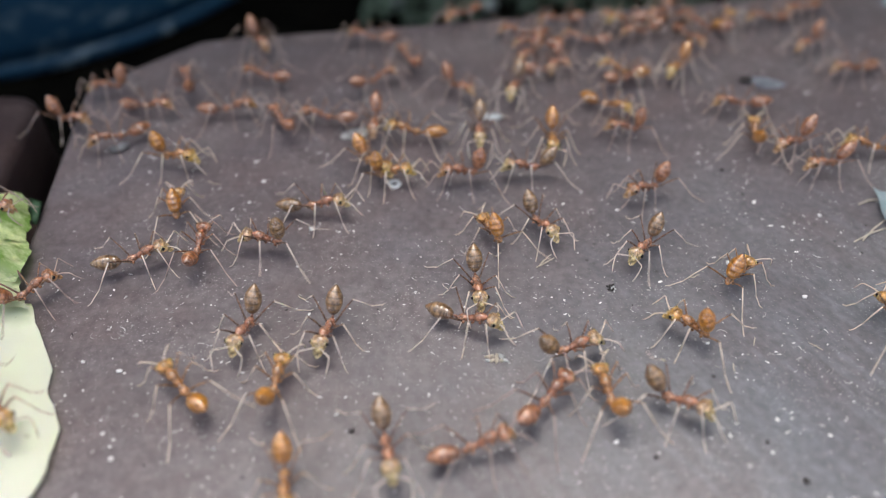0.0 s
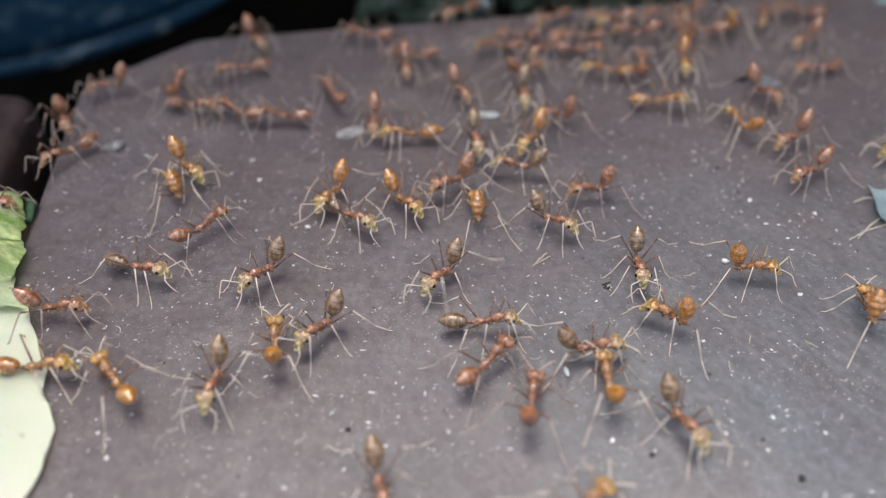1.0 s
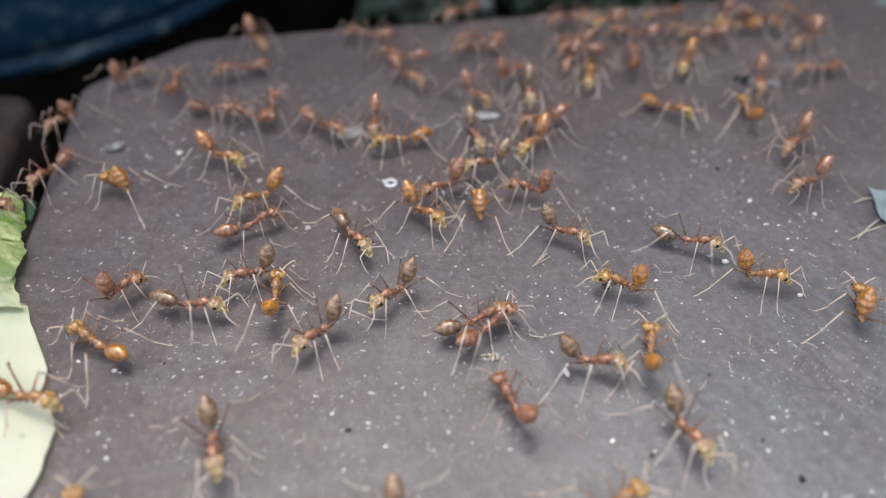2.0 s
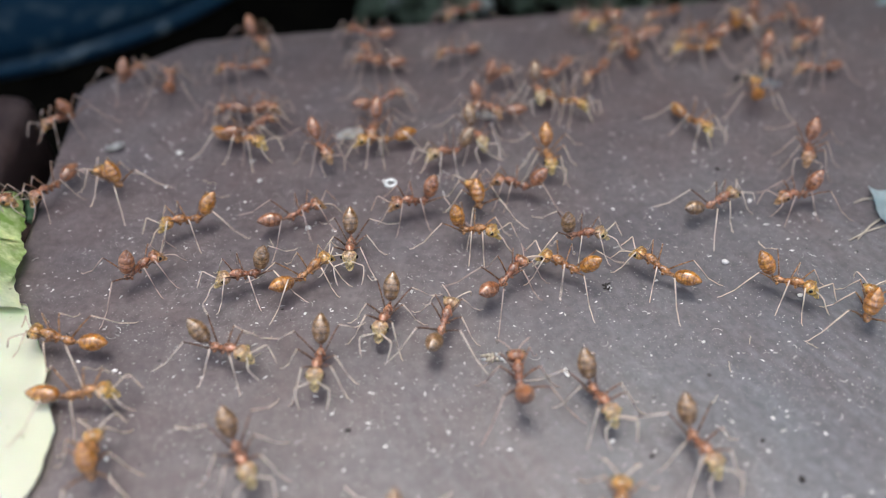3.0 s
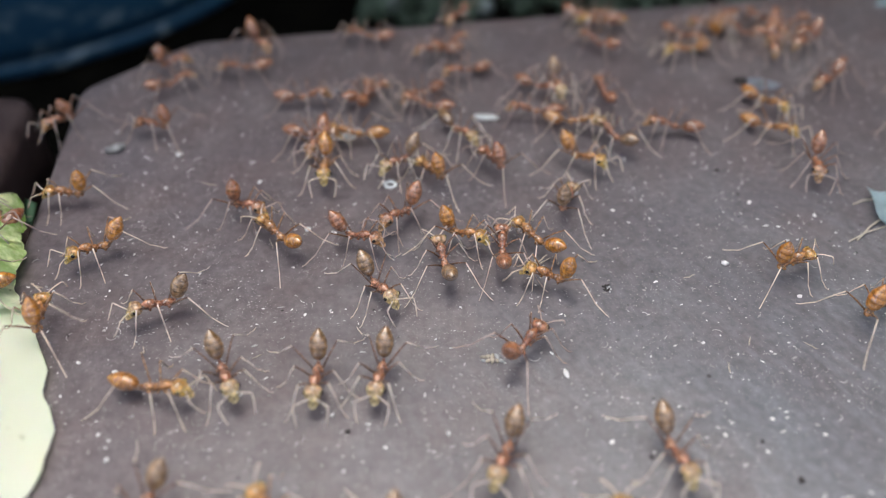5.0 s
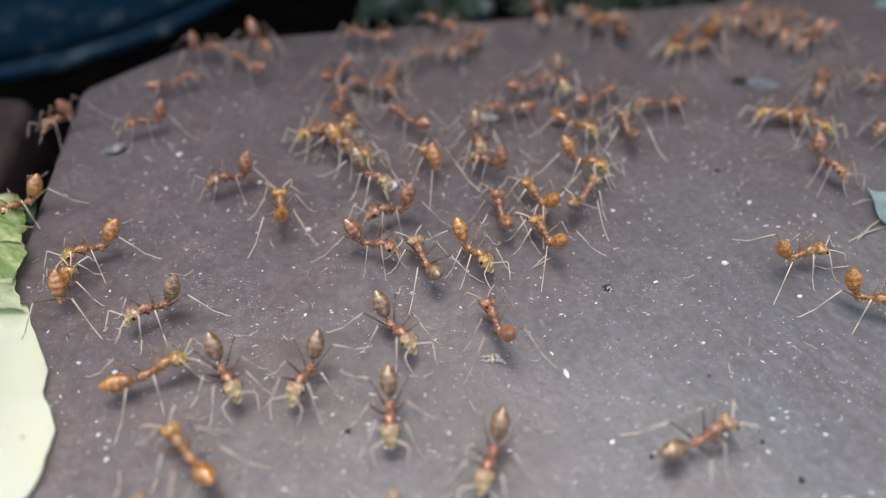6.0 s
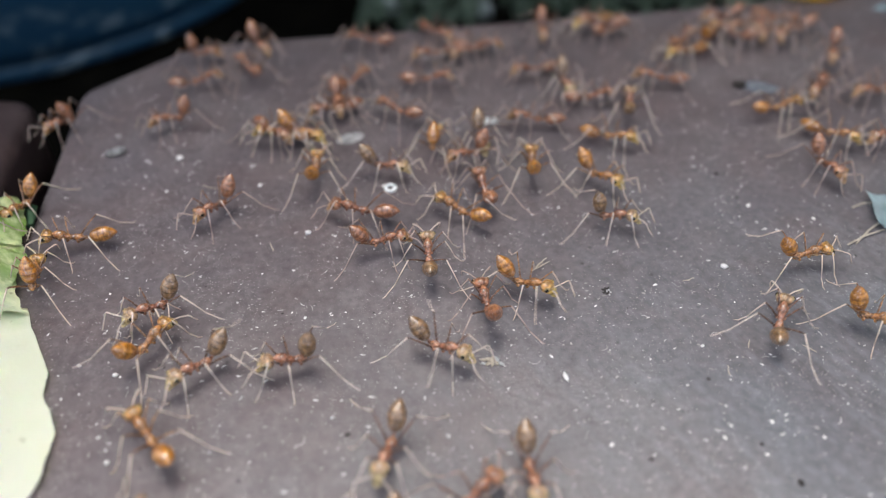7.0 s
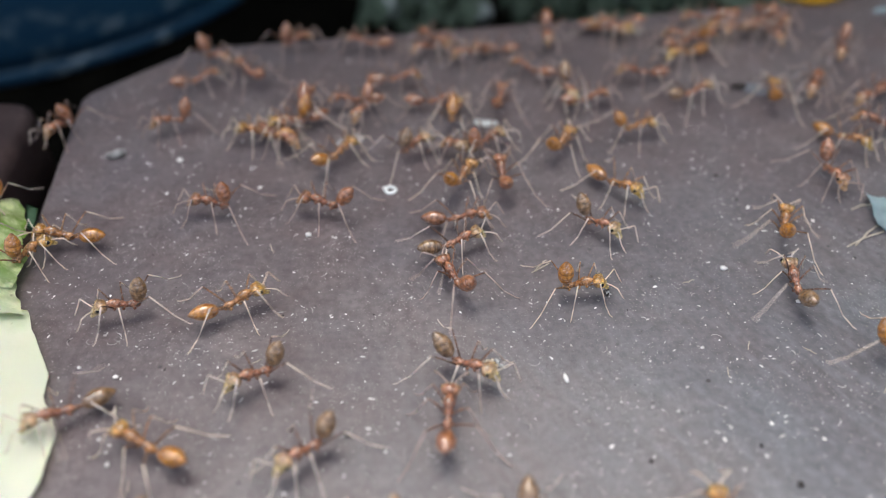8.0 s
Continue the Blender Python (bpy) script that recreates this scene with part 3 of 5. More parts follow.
def grit():
    """Pale and dark dust and curled shreds all over the slab, too fine to count."""
    rnd = random.Random(7)

    def off_slab(x, y):
        return x < -36.5 - 0.125 * y or (y > 91 and x < -48 + (y - 92.5) * 1.0) or y > 110 + x * 0.155

    for name, material, count, low, high, label in (("pale_grit", DUST, 42000, 0.022, 0.16, "fine pale grit scattered over the slab"),
                                                    ("dark_grit", DARK_CRUMB, 900, 0.03, 0.13, "fine dark crumbs scattered over the slab")):
        verts, faces = [], []
        for _ in range(count):
            y = 22 + 95 * rnd.random() ** 1.1
            x = rnd.uniform(-52, 72)
            if rnd.random() < 0.35:
                x, y = x + rnd.gauss(0, 1), y + rnd.gauss(0, 1)
            if off_slab(x, y):
                continue
            if noise.noise(Vector((x * 0.16, y * 0.16, low * 90))) + 0.6 * noise.noise(Vector((x * 0.7, y * 0.7, low * 40))) + rnd.uniform(-0.45, 0.7) < 0:
                continue
            size = low + (high - low) * rnd.random() ** 6
            long, turn = size * rnd.uniform(1, 2.6), rnd.gauss(0, 0.9)
            base, sides = len(verts), rnd.choice((4, 5, 6, 7))
            ring = [(math.cos(k * math.tau / sides) * long * rnd.uniform(0.4, 1.2), math.sin(k * math.tau / sides) * size * rnd.uniform(0.4, 1.2), rnd.uniform(0.1, 0.6)) for k in range(sides)]
            for u, v, h in ring + [(rnd.uniform(-0.3, 0.3) * long, rnd.uniform(-0.3, 0.3) * size, rnd.uniform(0.6, 1.2)), (0, 0, -0.3)]:
                verts.append(((x + u * math.cos(turn) - v * math.sin(turn)) * MM, (y + u * math.sin(turn) + v * math.cos(turn)) * MM, h * size * MM))
            for k in range(sides):
                a, c = base + k, base + (k + 1) % sides
                faces += [(a, c, base + sides), (c, a, base + sides + 1)]
        mesh = bpy.data.meshes.new(name)
        mesh.from_pydata(verts, [], faces)
        mesh.materials.append(material)
        tagged(new(name, mesh), label, "grit", kind="stuff")
    bm = bmesh.new()
    for _ in range(230):
        x, y = rnd.uniform(-48, 62), 24 + 80 * rnd.random()
        if off_slab(x, y):
            continue
        r, start, span = rnd.uniform(0.18, 0.6), rnd.uniform(0, math.tau), rnd.uniform(0.8, 2.8)
        thick = rnd.uniform(0.025, 0.05)
        tube(bm, [(((x + r * math.cos(start + span * k / 5)) * MM, (y + r * math.sin(start + span * k / 5)) * MM, thick * rnd.uniform(1.0, 2.4) * MM),
                   thick * (0.5 if k in (0, 5) else 1) * MM, thick * MM) for k in range(6)], 4)
    tagged(part("plant_shreds", bm, DUST, None, "", False), "tiny curled pale plant shreds on the slab", "shreds", kind="stuff")


def mossy_edge():
    """Low moss and pale pebbles on the soil behind the slab, and an unseen shrub added for shade."""
    rnd = random.Random(3)
    bm = bmesh.new()
    for _ in range(1500):
        x, y = rnd.uniform(-19, 190), rnd.uniform(162, 235)
        r = rnd.uniform(1.0, 3.4) * MM
        at = Vector((x * MM, y * MM + 0.05 * x * MM, GROUND + rnd.uniform(0, 4) * MM))
        tip = at + Vector((rnd.gauss(0, 1.2), rnd.gauss(0, 1.2), rnd.uniform(3, 10))) * MM
        side = Vector((rnd.uniform(-1, 1), rnd.uniform(-1, 1), 0)).normalized() * r
        mid = (at + tip) / 2 + Vector((side.y, -side.x, 0)) * 0.4
        v = [bm.verts.new(p) for p in (at, mid + side, tip, mid - side)]
        bm.faces.new(v)
    tagged(part("moss", bm, MOSS), "dark green moss and small weeds behind the slab", "moss", kind="stuff")
    for k, (x, y, r) in enumerate(((-14, 174, 4.6), (-6, 178, 3.4), (9, 172, 2.8), (44, 182, 3.8))):
        p = part("pebble", lump((r * MM, r * 0.8 * MM, r * 0.7 * MM), 40 + k, 0.3), PEBBLE)
        p.matrix_basis = pose(x * MM, y * MM, GROUND)
        tagged(p, "pale grey pebble on mossy soil", "pebble")
    # unseen shrub, added to keep sky light off the slab's far part
    bm = bmesh.new()

    def overhang(x):
        return min(1.0, max(0.0, (x - 0.02) / 0.14))

    leaves = 0
    while leaves < 11000:
        c = Vector((rnd.uniform(-0.8, 0.8), rnd.uniform(0.27, 0.42), rnd.uniform(-0.01, 0.47)))
        if ((c.y - 0.345) / 0.085) ** 2 + ((c.z - 0.2) / 0.27) ** 4 > 0.9 + 0.7 * noise.noise(c * 9) or abs(c.x) > 0.72 + 0.12 * noise.noise(Vector((c.y, c.z, 1)) * 14):
            continue
        leaves += 1
        c.y -= 0.15 * overhang(c.x)   # bent over the slab's far corner, out of view, to darken it
        c.z = max(c.z, 0.058 * overhang(c.x))
        u = Vector((rnd.gauss(0, 1), rnd.gauss(0, 1), rnd.gauss(0, 1))).normalized()
        w = u.cross(Vector((rnd.gauss(0, 1), rnd.gauss(0, 1), rnd.gauss(0, 1)))).normalized()
        a, b = rnd.uniform(0.02, 0.045), rnd.uniform(0.01, 0.02)
        v = [bm.verts.new(p) for p in (c - u * a, c + w * b, c + u * a, c - w * b)]
        bm.faces.new(v)
    shrub = tagged(new("shrub"), "unseen dark green shrub, added to shade the slab's far part", "shrub")
    part("foliage", bm, SHADE_FOLIAGE, shrub, "dark green pointed leaves of the added shrub")
    for k in range(7):
        x, lean = -0.7 + k * 0.23, rnd.uniform(-0.08, 0.08)
        part("stem", tube(bmesh.new(), [((x, 0.345, GROUND - 0.005), 0.011, 0.011), ((x + lean * 0.3, 0.35 - 0.07 * overhang(x), 0.08), 0.009, 0.009), ((x + lean * 0.6, 0.34 - 0.12 * overhang(x), 0.17), 0.006, 0.006), ((x + lean, 0.35 - 0.15 * overhang(x), 0.42), 0.003, 0.003)], 8), BARK, shrub, "brown woody stem of the added shrub")


fallen_leaf()
litter()
grit()
mossy_edge()


# ---- ants ----
SKIN = {
    "amber": (cuticle("amber_cuticle", (0.40, 0.145, 0.032), (0.74, 0.36, 0.12)), cuticle("amber_leg", (0.72, 0.57, 0.44), (0.92, 0.79, 0.67), 0.35, None, 0.2),
              banded("amber_gaster", (0.37, 0.115, 0.006), (0.72, 0.30, 0.020), (0.13, 0.04, 0.006)), cuticle("amber_head", (0.56, 0.23, 0.045), (0.86, 0.48, 0.13), 0.36, (0.88, 0.60, 0.13)),
              cuticle("amber_femur", (0.24, 0.10, 0.04), (0.52, 0.28, 0.12)), "orange-amber weaver ant walking on the brown slab"),
    "rust": (cuticle("rust_cuticle", (0.30, 0.095, 0.044), (0.59, 0.25, 0.12)), cuticle("rust_leg", (0.44, 0.33, 0.28), (0.66, 0.53, 0.47), 0.35, None, 0.2),
             banded("rust_gaster", (0.26, 0.078, 0.026), (0.52, 0.20, 0.075), (0.07, 0.02, 0.008)), cuticle("rust_head", (0.36, 0.12, 0.055), (0.64, 0.29, 0.145), 0.36, (0.66, 0.36, 0.13)),
             cuticle("rust_femur", (0.16, 0.06, 0.028), (0.40, 0.20, 0.10)), "rust-brown weaver ant walking on the brown slab"),
    "dusky": (cuticle("dusky_cuticle", (0.34, 0.112, 0.058), (0.70, 0.325, 0.17)), cuticle("dusky_leg", (0.74, 0.61, 0.50), (0.92, 0.81, 0.72), 0.35, None, 0.2),
              banded("dusky_gaster", (0.15, 0.070, 0.026), (0.40, 0.225, 0.09), (0.033, 0.016, 0.009)), cuticle("dusky_head", (0.47, 0.24, 0.11), (0.79, 0.52, 0.28), 0.36, (0.87, 0.66, 0.29)),
              cuticle("dusky_femur", (0.10, 0.04, 0.022), (0.30, 0.15, 0.08)), "reddish weaver ant with a greyish banded abdomen"),
}
FACES = {"amber": cuticle("yellow_face", (0.62, 0.40, 0.09), (0.86, 0.64, 0.24)), "dusky": cuticle("cream_face", (0.62, 0.44, 0.16), (0.88, 0.70, 0.36)),
         "rust": cuticle("tawny_face", (0.46, 0.23, 0.09), (0.70, 0.42, 0.20))}
NECK, WAIST = (1.50, 0, 2.56), (-1.46, 0, 1.42)
# name, hip (x, y, z), rest angle from straight ahead, half swing in degrees, knee, ankle and toe (out, up)
LEGS = (("front_leg", (0.85, 0.26, 2.08), 46, 17, (1.60, 1.30), (2.75, -1.15), (3.65, -2.02)),
        ("middle_leg", (0.05, 0.24, 1.86), 90, 17, (1.60, 1.45), (2.70, -0.95), (3.60, -1.80)),
        ("hind_leg", (-0.95, 0.27, 1.56), 138, 15, (2.55, 1.75), (4.55, -0.62), (6.10, -1.50)))


def leg_pose(leg, side, swing=0.0, lift=0.0):
    name, (x, y, z), rest = leg[0], leg[1], leg[2]
    return pose(x * MM, side * y * MM, z * MM, 0, 0, side * (rest - swing)) @ pose(0, 0, 0, 0, -lift, 0)


def gaster_pose(up):
    return pose(WAIST[0] * MM, 0, WAIST[2] * MM, 0, up, 0)


def build_ant(kind):
    body, pale, striped, face, thigh, label = SKIN[kind]
    jaw = FACES[kind]
    ant = tagged(new("weaver_ant"), label, "ant", "weaver ants")
    skull = mm_tube(((-0.03, 0, 0, 0.14, 0.14), (0.02, 0, 0.02, 0.40, 0.34), (0.18, 0, 0.06, 0.66, 0.53), (0.45, 0, 0.08, 0.79, 0.62), (0.75, 0, 0.08, 0.77, 0.60),
                     (1.05, 0, 0.04, 0.66, 0.50), (1.32, 0, -0.01, 0.51, 0.38), (1.50, 0, -0.05, 0.40, 0.26), (1.60, 0, -0.08, 0.30, 0.15)), 18)
    for v in skull.verts:   # a faint furrow down the middle of the forehead
        if v.co.z > 0:
            v.co.z -= 0.05 * math.exp(-(v.co.y / MM / 0.16) ** 2) * MM
    head = part("head", skull, face, ant)
    head.matrix_basis = pose(NECK[0] * MM, 0, NECK[2] * MM, 0, 27, 0) @ Matrix.Scale(1.04, 4)
    for side in (1, -1):
        eye = bmesh.new()
        bmesh.ops.create_uvsphere(eye, u_segments=10, v_segments=7, radius=0.22 * MM)
        eye = part("eye", eye, EYE, head, "black bead-like eye")
        eye.matrix_basis = pose(0.72 * MM, side * 0.70 * MM, 0.33 * MM)
        ring = bmesh.new()
        bmesh.ops.create_uvsphere(ring, u_segments=10, v_segments=6, radius=0.27 * MM)
        ring = part("eye_socket", ring, jaw, head, "yellow rim round the eye")
        ring.matrix_basis = pose(0.70 * MM, side * 0.62 * MM, 0.30 * MM)
        part("mandible", mm_tube(((1.42, side * 0.24, -0.09, 0.22, 0.15), (1.68, side * 0.23, -0.14, 0.19, 0.12), (1.90, side * 0.13, -0.17, 0.12, 0.08), (2.04, side * 0.03, -0.18, 0.04, 0.03)), 7), jaw, head, "yellowish mandible")
        part("antenna", mm_tube(((1.20, side * 0.24, 0.36, 0.07, 0.07), (1.55, side * 0.75, 0.80, 0.065, 0.065), (1.90, side * 1.35, 1.15, 0.08, 0.08), (2.05, side * 1.48, 1.12, 0.065, 0.065),
                                 (2.6, side * 1.45, 0.70, 0.07, 0.07), (3.25, side * 1.30, 0.28, 0.08, 0.08), (3.6, side * 1.18, 0.10, 0.04, 0.04)), 6), pale, head, "pale elbowed antenna")
    part("clypeus", mm_tube(((1.05, 0, 0.34, 0.30, 0.10), (1.30, 0, 0.26, 0.40, 0.16), (1.55, 0, 0.06, 0.36, 0.16), (1.66, 0, -0.04, 0.26, 0.08)), 8), jaw, head, "yellow face plate")
    part("thorax", mm_tube(((-0.85, 0, 1.72, 0.26, 0.28), (-0.60, 0, 1.78, 0.28, 0.29), (-0.30, 0, 1.84, 0.29, 0.29), (-0.05, 0, 1.95, 0.34, 0.32), (0.18, 0, 2.08, 0.35, 0.34), (0.40, 0, 2.21, 0.31, 0.31)), 14), body, ant)
    part("pronotum", mm_tube(((0.12, 0, 2.06, 0.30, 0.28), (0.20, 0, 2.10, 0.37, 0.36), (0.45, 0, 2.25, 0.48, 0.45), (0.75, 0, 2.39, 0.52, 0.47), (1.02, 0, 2.47, 0.44, 0.39), (1.24, 0, 2.52, 0.32, 0.29), (1.42, 0, 2.54, 0.18, 0.17), (1.56, 0, 2.58, 0.16, 0.13)), 14), body, ant)
    part("propodeum", mm_tube(((-1.52, 0, 1.34, 0.13, 0.13), (-1.42, 0, 1.43, 0.30, 0.31), (-1.15, 0, 1.60, 0.40, 0.44), (-0.85, 0, 1.72, 0.40, 0.41), (-0.62, 0, 1.77, 0.34, 0.35), (-0.52, 0, 1.80, 0.28, 0.28)), 14), body, ant)
    gaster = part("gaster", mm_tube(((-0.64, 0, 0, 0.11, 0.11), (-0.76, 0, 0.02, 0.36, 0.34), (-1.00, 0, 0.04, 0.59, 0.58), (-1.33, 0, 0.05, 0.75, 0.73), (-1.36, 0, 0.05, 0.72, 0.70), (-1.71, 0, 0.05, 0.84, 0.82), (-2.05, 0, 0.05, 0.87, 0.85), (-2.08, 0, 0.05, 0.84, 0.82), (-2.46, 0, 0.04, 0.83, 0.81), (-2.75, 0, 0.03, 0.74, 0.72), (-2.79, 0, 0.03, 0.70, 0.68), (-3.13, 0, 0.01, 0.53, 0.52), (-3.38, 0, -0.02, 0.34, 0.34), (-3.42, 0, -0.02, 0.30, 0.30), (-3.56, 0, -0.04, 0.22, 0.22), (-3.66, 0, -0.05, 0.10, 0.10), (-3.70, 0, -0.055, 0.02, 0.02)), 18), striped, ant)
    gaster.matrix_basis = gaster_pose(0)
    part("petiole", mm_tube(((0.06, 0, 0.02, 0.11, 0.11), (-0.16, 0, 0.03, 0.13, 0.14), (-0.36, 0, 0.09, 0.18, 0.24), (-0.52, 0, 0.05, 0.13, 0.15), (-0.70, 0, 0.02, 0.12, 0.12)), 8), body, gaster)
    for leg in LEGS:
        name, hip, rest, swing, knee, ankle, toe = leg
        for side in (1, -1):
            femur = part(name, mm_tube(((-0.05, 0, -0.05, 0.10, 0.10), (0.22, 0, 0.06, 0.11, 0.11), (knee[0] * 0.55, 0, knee[1] * 0.60, 0.095, 0.095), (knee[0] * 0.9, 0, knee[1] * 0.94, 0.07, 0.07), (knee[0], 0, knee[1], 0.085, 0.085)), 7), thigh, ant)
            femur.matrix_basis = leg_pose(leg, side)
            coxa = part("coxa", mm_tube(((0, side * -0.14, 0.12, 0.10, 0.10), (0.0, side * 0.0, 0.0, 0.20, 0.20), (0.02, side * 0.16, -0.16, 0.17, 0.17), (0.03, side * 0.24, -0.26, 0.06, 0.06)), 7), body, ant)
            coxa.matrix_basis = pose(hip[0] * MM, side * hip[1] * MM, hip[2] * MM)
            mid = [(a + b) / 2 for a, b in zip(knee, ankle)]
            part("tibia", mm_tube(((knee[0] - 0.02, 0, knee[1] + 0.02, 0.08, 0.08), (mid[0] + 0.05, 0, mid[1], 0.07, 0.07), (ankle[0], 0, ankle[1], 0.06, 0.06)), 7), pale, femur)
            mid = [(a + b) / 2 for a, b in zip(ankle, toe)]
            part("tarsus", mm_tube(((ankle[0], 0, ankle[1], 0.062, 0.062), (mid[0] - 0.08, 0, mid[1] + 0.04, 0.06, 0.06), (toe[0] - 0.25, 0, toe[1] + 0.09, 0.055, 0.055), (toe[0] + 0.15, 0, toe[1] + 0.04, 0.045, 0.04)), 6), pale, femur)
    return ant


def crawl(kind, size, rows):
    """One ant on its way. rows: seconds, x and y in millimetres, heading in degrees from +x, lift of the abdomen in degrees.
    The legs swing in two tripods in step with the way that it covers."""
    ant = copy_thing(ANTS[kind], Matrix())
    ant.scale = (size, size, size)
    if rows[0][0] > 0:
        rows = [(0.0, *rows[0][1:])] + rows
    if rows[-1][0] < 8:
        rows = rows + [(8.0, *rows[-1][1:])]
    walk(ant, [(t, pose(x * MM, y * MM, support(x, y) * MM, 0, 0, h)) for t, x, y, h, g in rows])
    legs = {}
    for child in ant.children:
        base = child.name.split(".")[0]
        if base == "gaster":
            lifts = [r[4] for r in rows]
            if max(lifts) - min(lifts) > 8:
                walk(child, [(r[0], gaster_pose(r[4])) for r in rows])
            else:
                child.matrix_basis = gaster_pose(lifts[0])
        for k, leg in enumerate(LEGS):
            if base == leg[0]:
                legs[k, 1 if child.location.y > 0 else -1] = child
    gone, moments, turned = 0.0, [(0.0, 0.0, 0.0)], 0.0
    for (t0, x0, y0, h0, _), (t1, x1, y1, h1, _) in zip(rows, rows[1:]):
        way = math.hypot(x1 - x0, y1 - y0) + abs((h1 - h0 + 180) % 360 - 180) * 0.03
        steps = max(1, round((t1 - t0) / 0.07)) if way > 0.5 else 1
        for k in range(1, steps + 1):
            moments.append((t0 + (t1 - t0) * k / steps, gone + way * k / steps, way / (t1 - t0)))
        gone += way
    first = random.Random(round(rows[0][1] * 37 + rows[0][2] * 11)).random()
    spread = random.Random(round(rows[0][1] * 13 + rows[0][2] * 29))
    for (k, side), child in sorted(legs.items(), key=lambda item: item[0]):
        leg = LEGS[k]
        offset = spread.uniform(-9, 9)
        keyed = []
        for t, s, speed in moments:
            a = (s / (4.2 * size) + first + (0.5 if (k + (side > 0)) % 2 else 0)) % 1.0
            pace = min(1.0, 0.45 + speed / 8)
            if a < 0.62:   # the foot stays put while the body moves on
                swing, lift = 1 - 2 * a / 0.62, 0.0
            else:
                swing, lift = -math.cos((a - 0.62) / 0.38 * math.pi), math.sin((a - 0.62) / 0.38 * math.pi)
            keyed.append((t, leg_pose(leg, side, offset + leg[3] * pace * swing, 10 * pace * lift if speed > 0.8 else 0)))
        if len(keyed) > 2:
            walk(child, keyed)
        else:
            child.matrix_basis = keyed[0][1]
    return ant


def support(x, y):
    """Height of what an ant stands on, in millimetres: the slab, or the leaf at its rim."""
    rim = -33.5 - max(0.0, (y - 37.0)) * 0.55
    if y < 68 and x < rim:
        return min(1.2, 0.5 + (rim - x) * 0.35)
    return 0.0


ANTS = {kind: build_ant(kind) for kind in SKIN}


def motions():
    crawl("rust", 0.90, [(0, 1.47, 90.98, -43, 68), (0.5, 1.78, 90.37, -59, 61), (1, 2.3, 89.44, -69, 56), (1.5, 3.39, 89.5, -58, 61), (3, 5.54, 85.7, -51, 64), (3.5, 5.73, 86.54, -40, 68), (3.75, 4.64, 86.38, -105, 30), (4, 3.54, 86.24, -169, 6), (4.5, -0.02, 88.08, -190, 12), (6, -4.77, 83.79, -221, 25), (6.5, -5.8, 84.28, -205, 17), (7, -6.34, 86.78, -211, 20), (7.5, -9.94, 86.58, -132, 4), (8, -12.15, 89.25, -177, 10)])
    crawl("rust", 0.90, [(0, 12.25, 102.23, -170, 4), (0.5, 10.93, 100.04, -192, 13), (1, 7.3, 100.97, -170, 4), (1.5, 5.79, 101.14, -167, 4), (3, 1.57, 99.38, -151, 2), (3.5, 1.77, 99.43, -150, 2), (4.5, -0.8, 100.63, -163, 4), (6, -1.62, 99.65, -160, 4), (8, -2.01, 103.16, -150, 2)])
    crawl("rust", 0.94, [(0, -9.08, 82.47, -91, 54), (1.5, -8.52, 82.2, -88, 53), (3, -8.63, 81.12, -96, 54), (4, -7.51, 78.66, -58, 55), (4.25, -8.02, 84.2, 11, 44), (4.5, -8.48, 89.52, 82, 36), (6, -13.29, 87.46, 87, 36), (7, -14.13, 89.94, 102, 36), (8, -18.04, 88.85, 81, 121)])
    crawl("amber", 0.96, [(0, -4.77, 80.82, 172, 10), (0.5, -5.07, 81.28, 162, 13), (1, -4.85, 79.74, 185, 8), (1.5, -5.05, 78.58, 199, 8), (3, -7.86, 78.52, 200, 8), (3.5, -8.51, 78.94, 186, 8), (4, -9.11, 79.62, 171, 10), (4.5, -10.37, 80.38, 171, 10), (6, -15.08, 80.33, 205, 8), (6.5, -18.7, 80.05, 188, 8), (7, -20.59, 80.82, 179, 8), (7.5, -20.07, 81.94, 169, 11), (8, -23.04, 81.65, 172, 10)])
    crawl("dusky", 0.96, [(0, 4.04, 80.61, -91, 54), (0.5, 4.15, 79.83, -82, 54), (1, 4.02, 78.49, -85, 54), (1.5, 3.97, 78.94, -82, 54), (3, 4.06, 79.5, -71, 57), (3.5, 4.81, 78.98, -73, 56), (4, 4.65, 79.14, -90, 54), (4.5, 1.62, 81.23, -47, 6), (6, 4.34, 78.8, -82, 54), (6.5, 4.13, 79.13, -87, 54), (7, 4.74, 79.76, -83, 54), (7.5, 5.52, 80.37, -72, 56), (7.75, 5.46, 80.21, -19, 37), (8, 5.39, 80.02, 31, 18)])
    crawl("amber", 0.96, [(0, 12.86, 79.03, -93, 54), (0.5, 11.75, 79.67, -112, 57), (1, 10.7, 78.66, -119, 59), (1.5, 10.46, 78.91, -135, 55), (3, 12.5, 75.29, -87, 55), (3.5, 13.1, 75.59, -82, 55), (4, 14.38, 75.74, -53, 57), (4.5, 16.86, 75.69, -39, 56), (6, 16.88, 74.39, -36, 56), (6.5, 17.34, 73.87, -36, 56), (7, 18.54, 72.41, -42, 56), (7.5, 19.9, 71.07, -41, 10), (8, 20.62, 71.19, -43, 10)])
    crawl("dusky", 0.96, [(0, 8.96, 90.68, -105, 55), (0.5, 10.29, 89.03, -96, 54), (1, 10.58, 88.49, -92, 54), (1.5, 11.02, 88.82, -92, 54), (3, 12.46, 89.6, -85, 54), (3.5, 13.68, 90.64, -62, 57), (4.5, 15.02, 90.98, -80, 56), (6, 15.8, 92.27, -84, 54), (7, 16.65, 92.4, -82, 55), (8, 16.94, 91.58, -83, 55)])
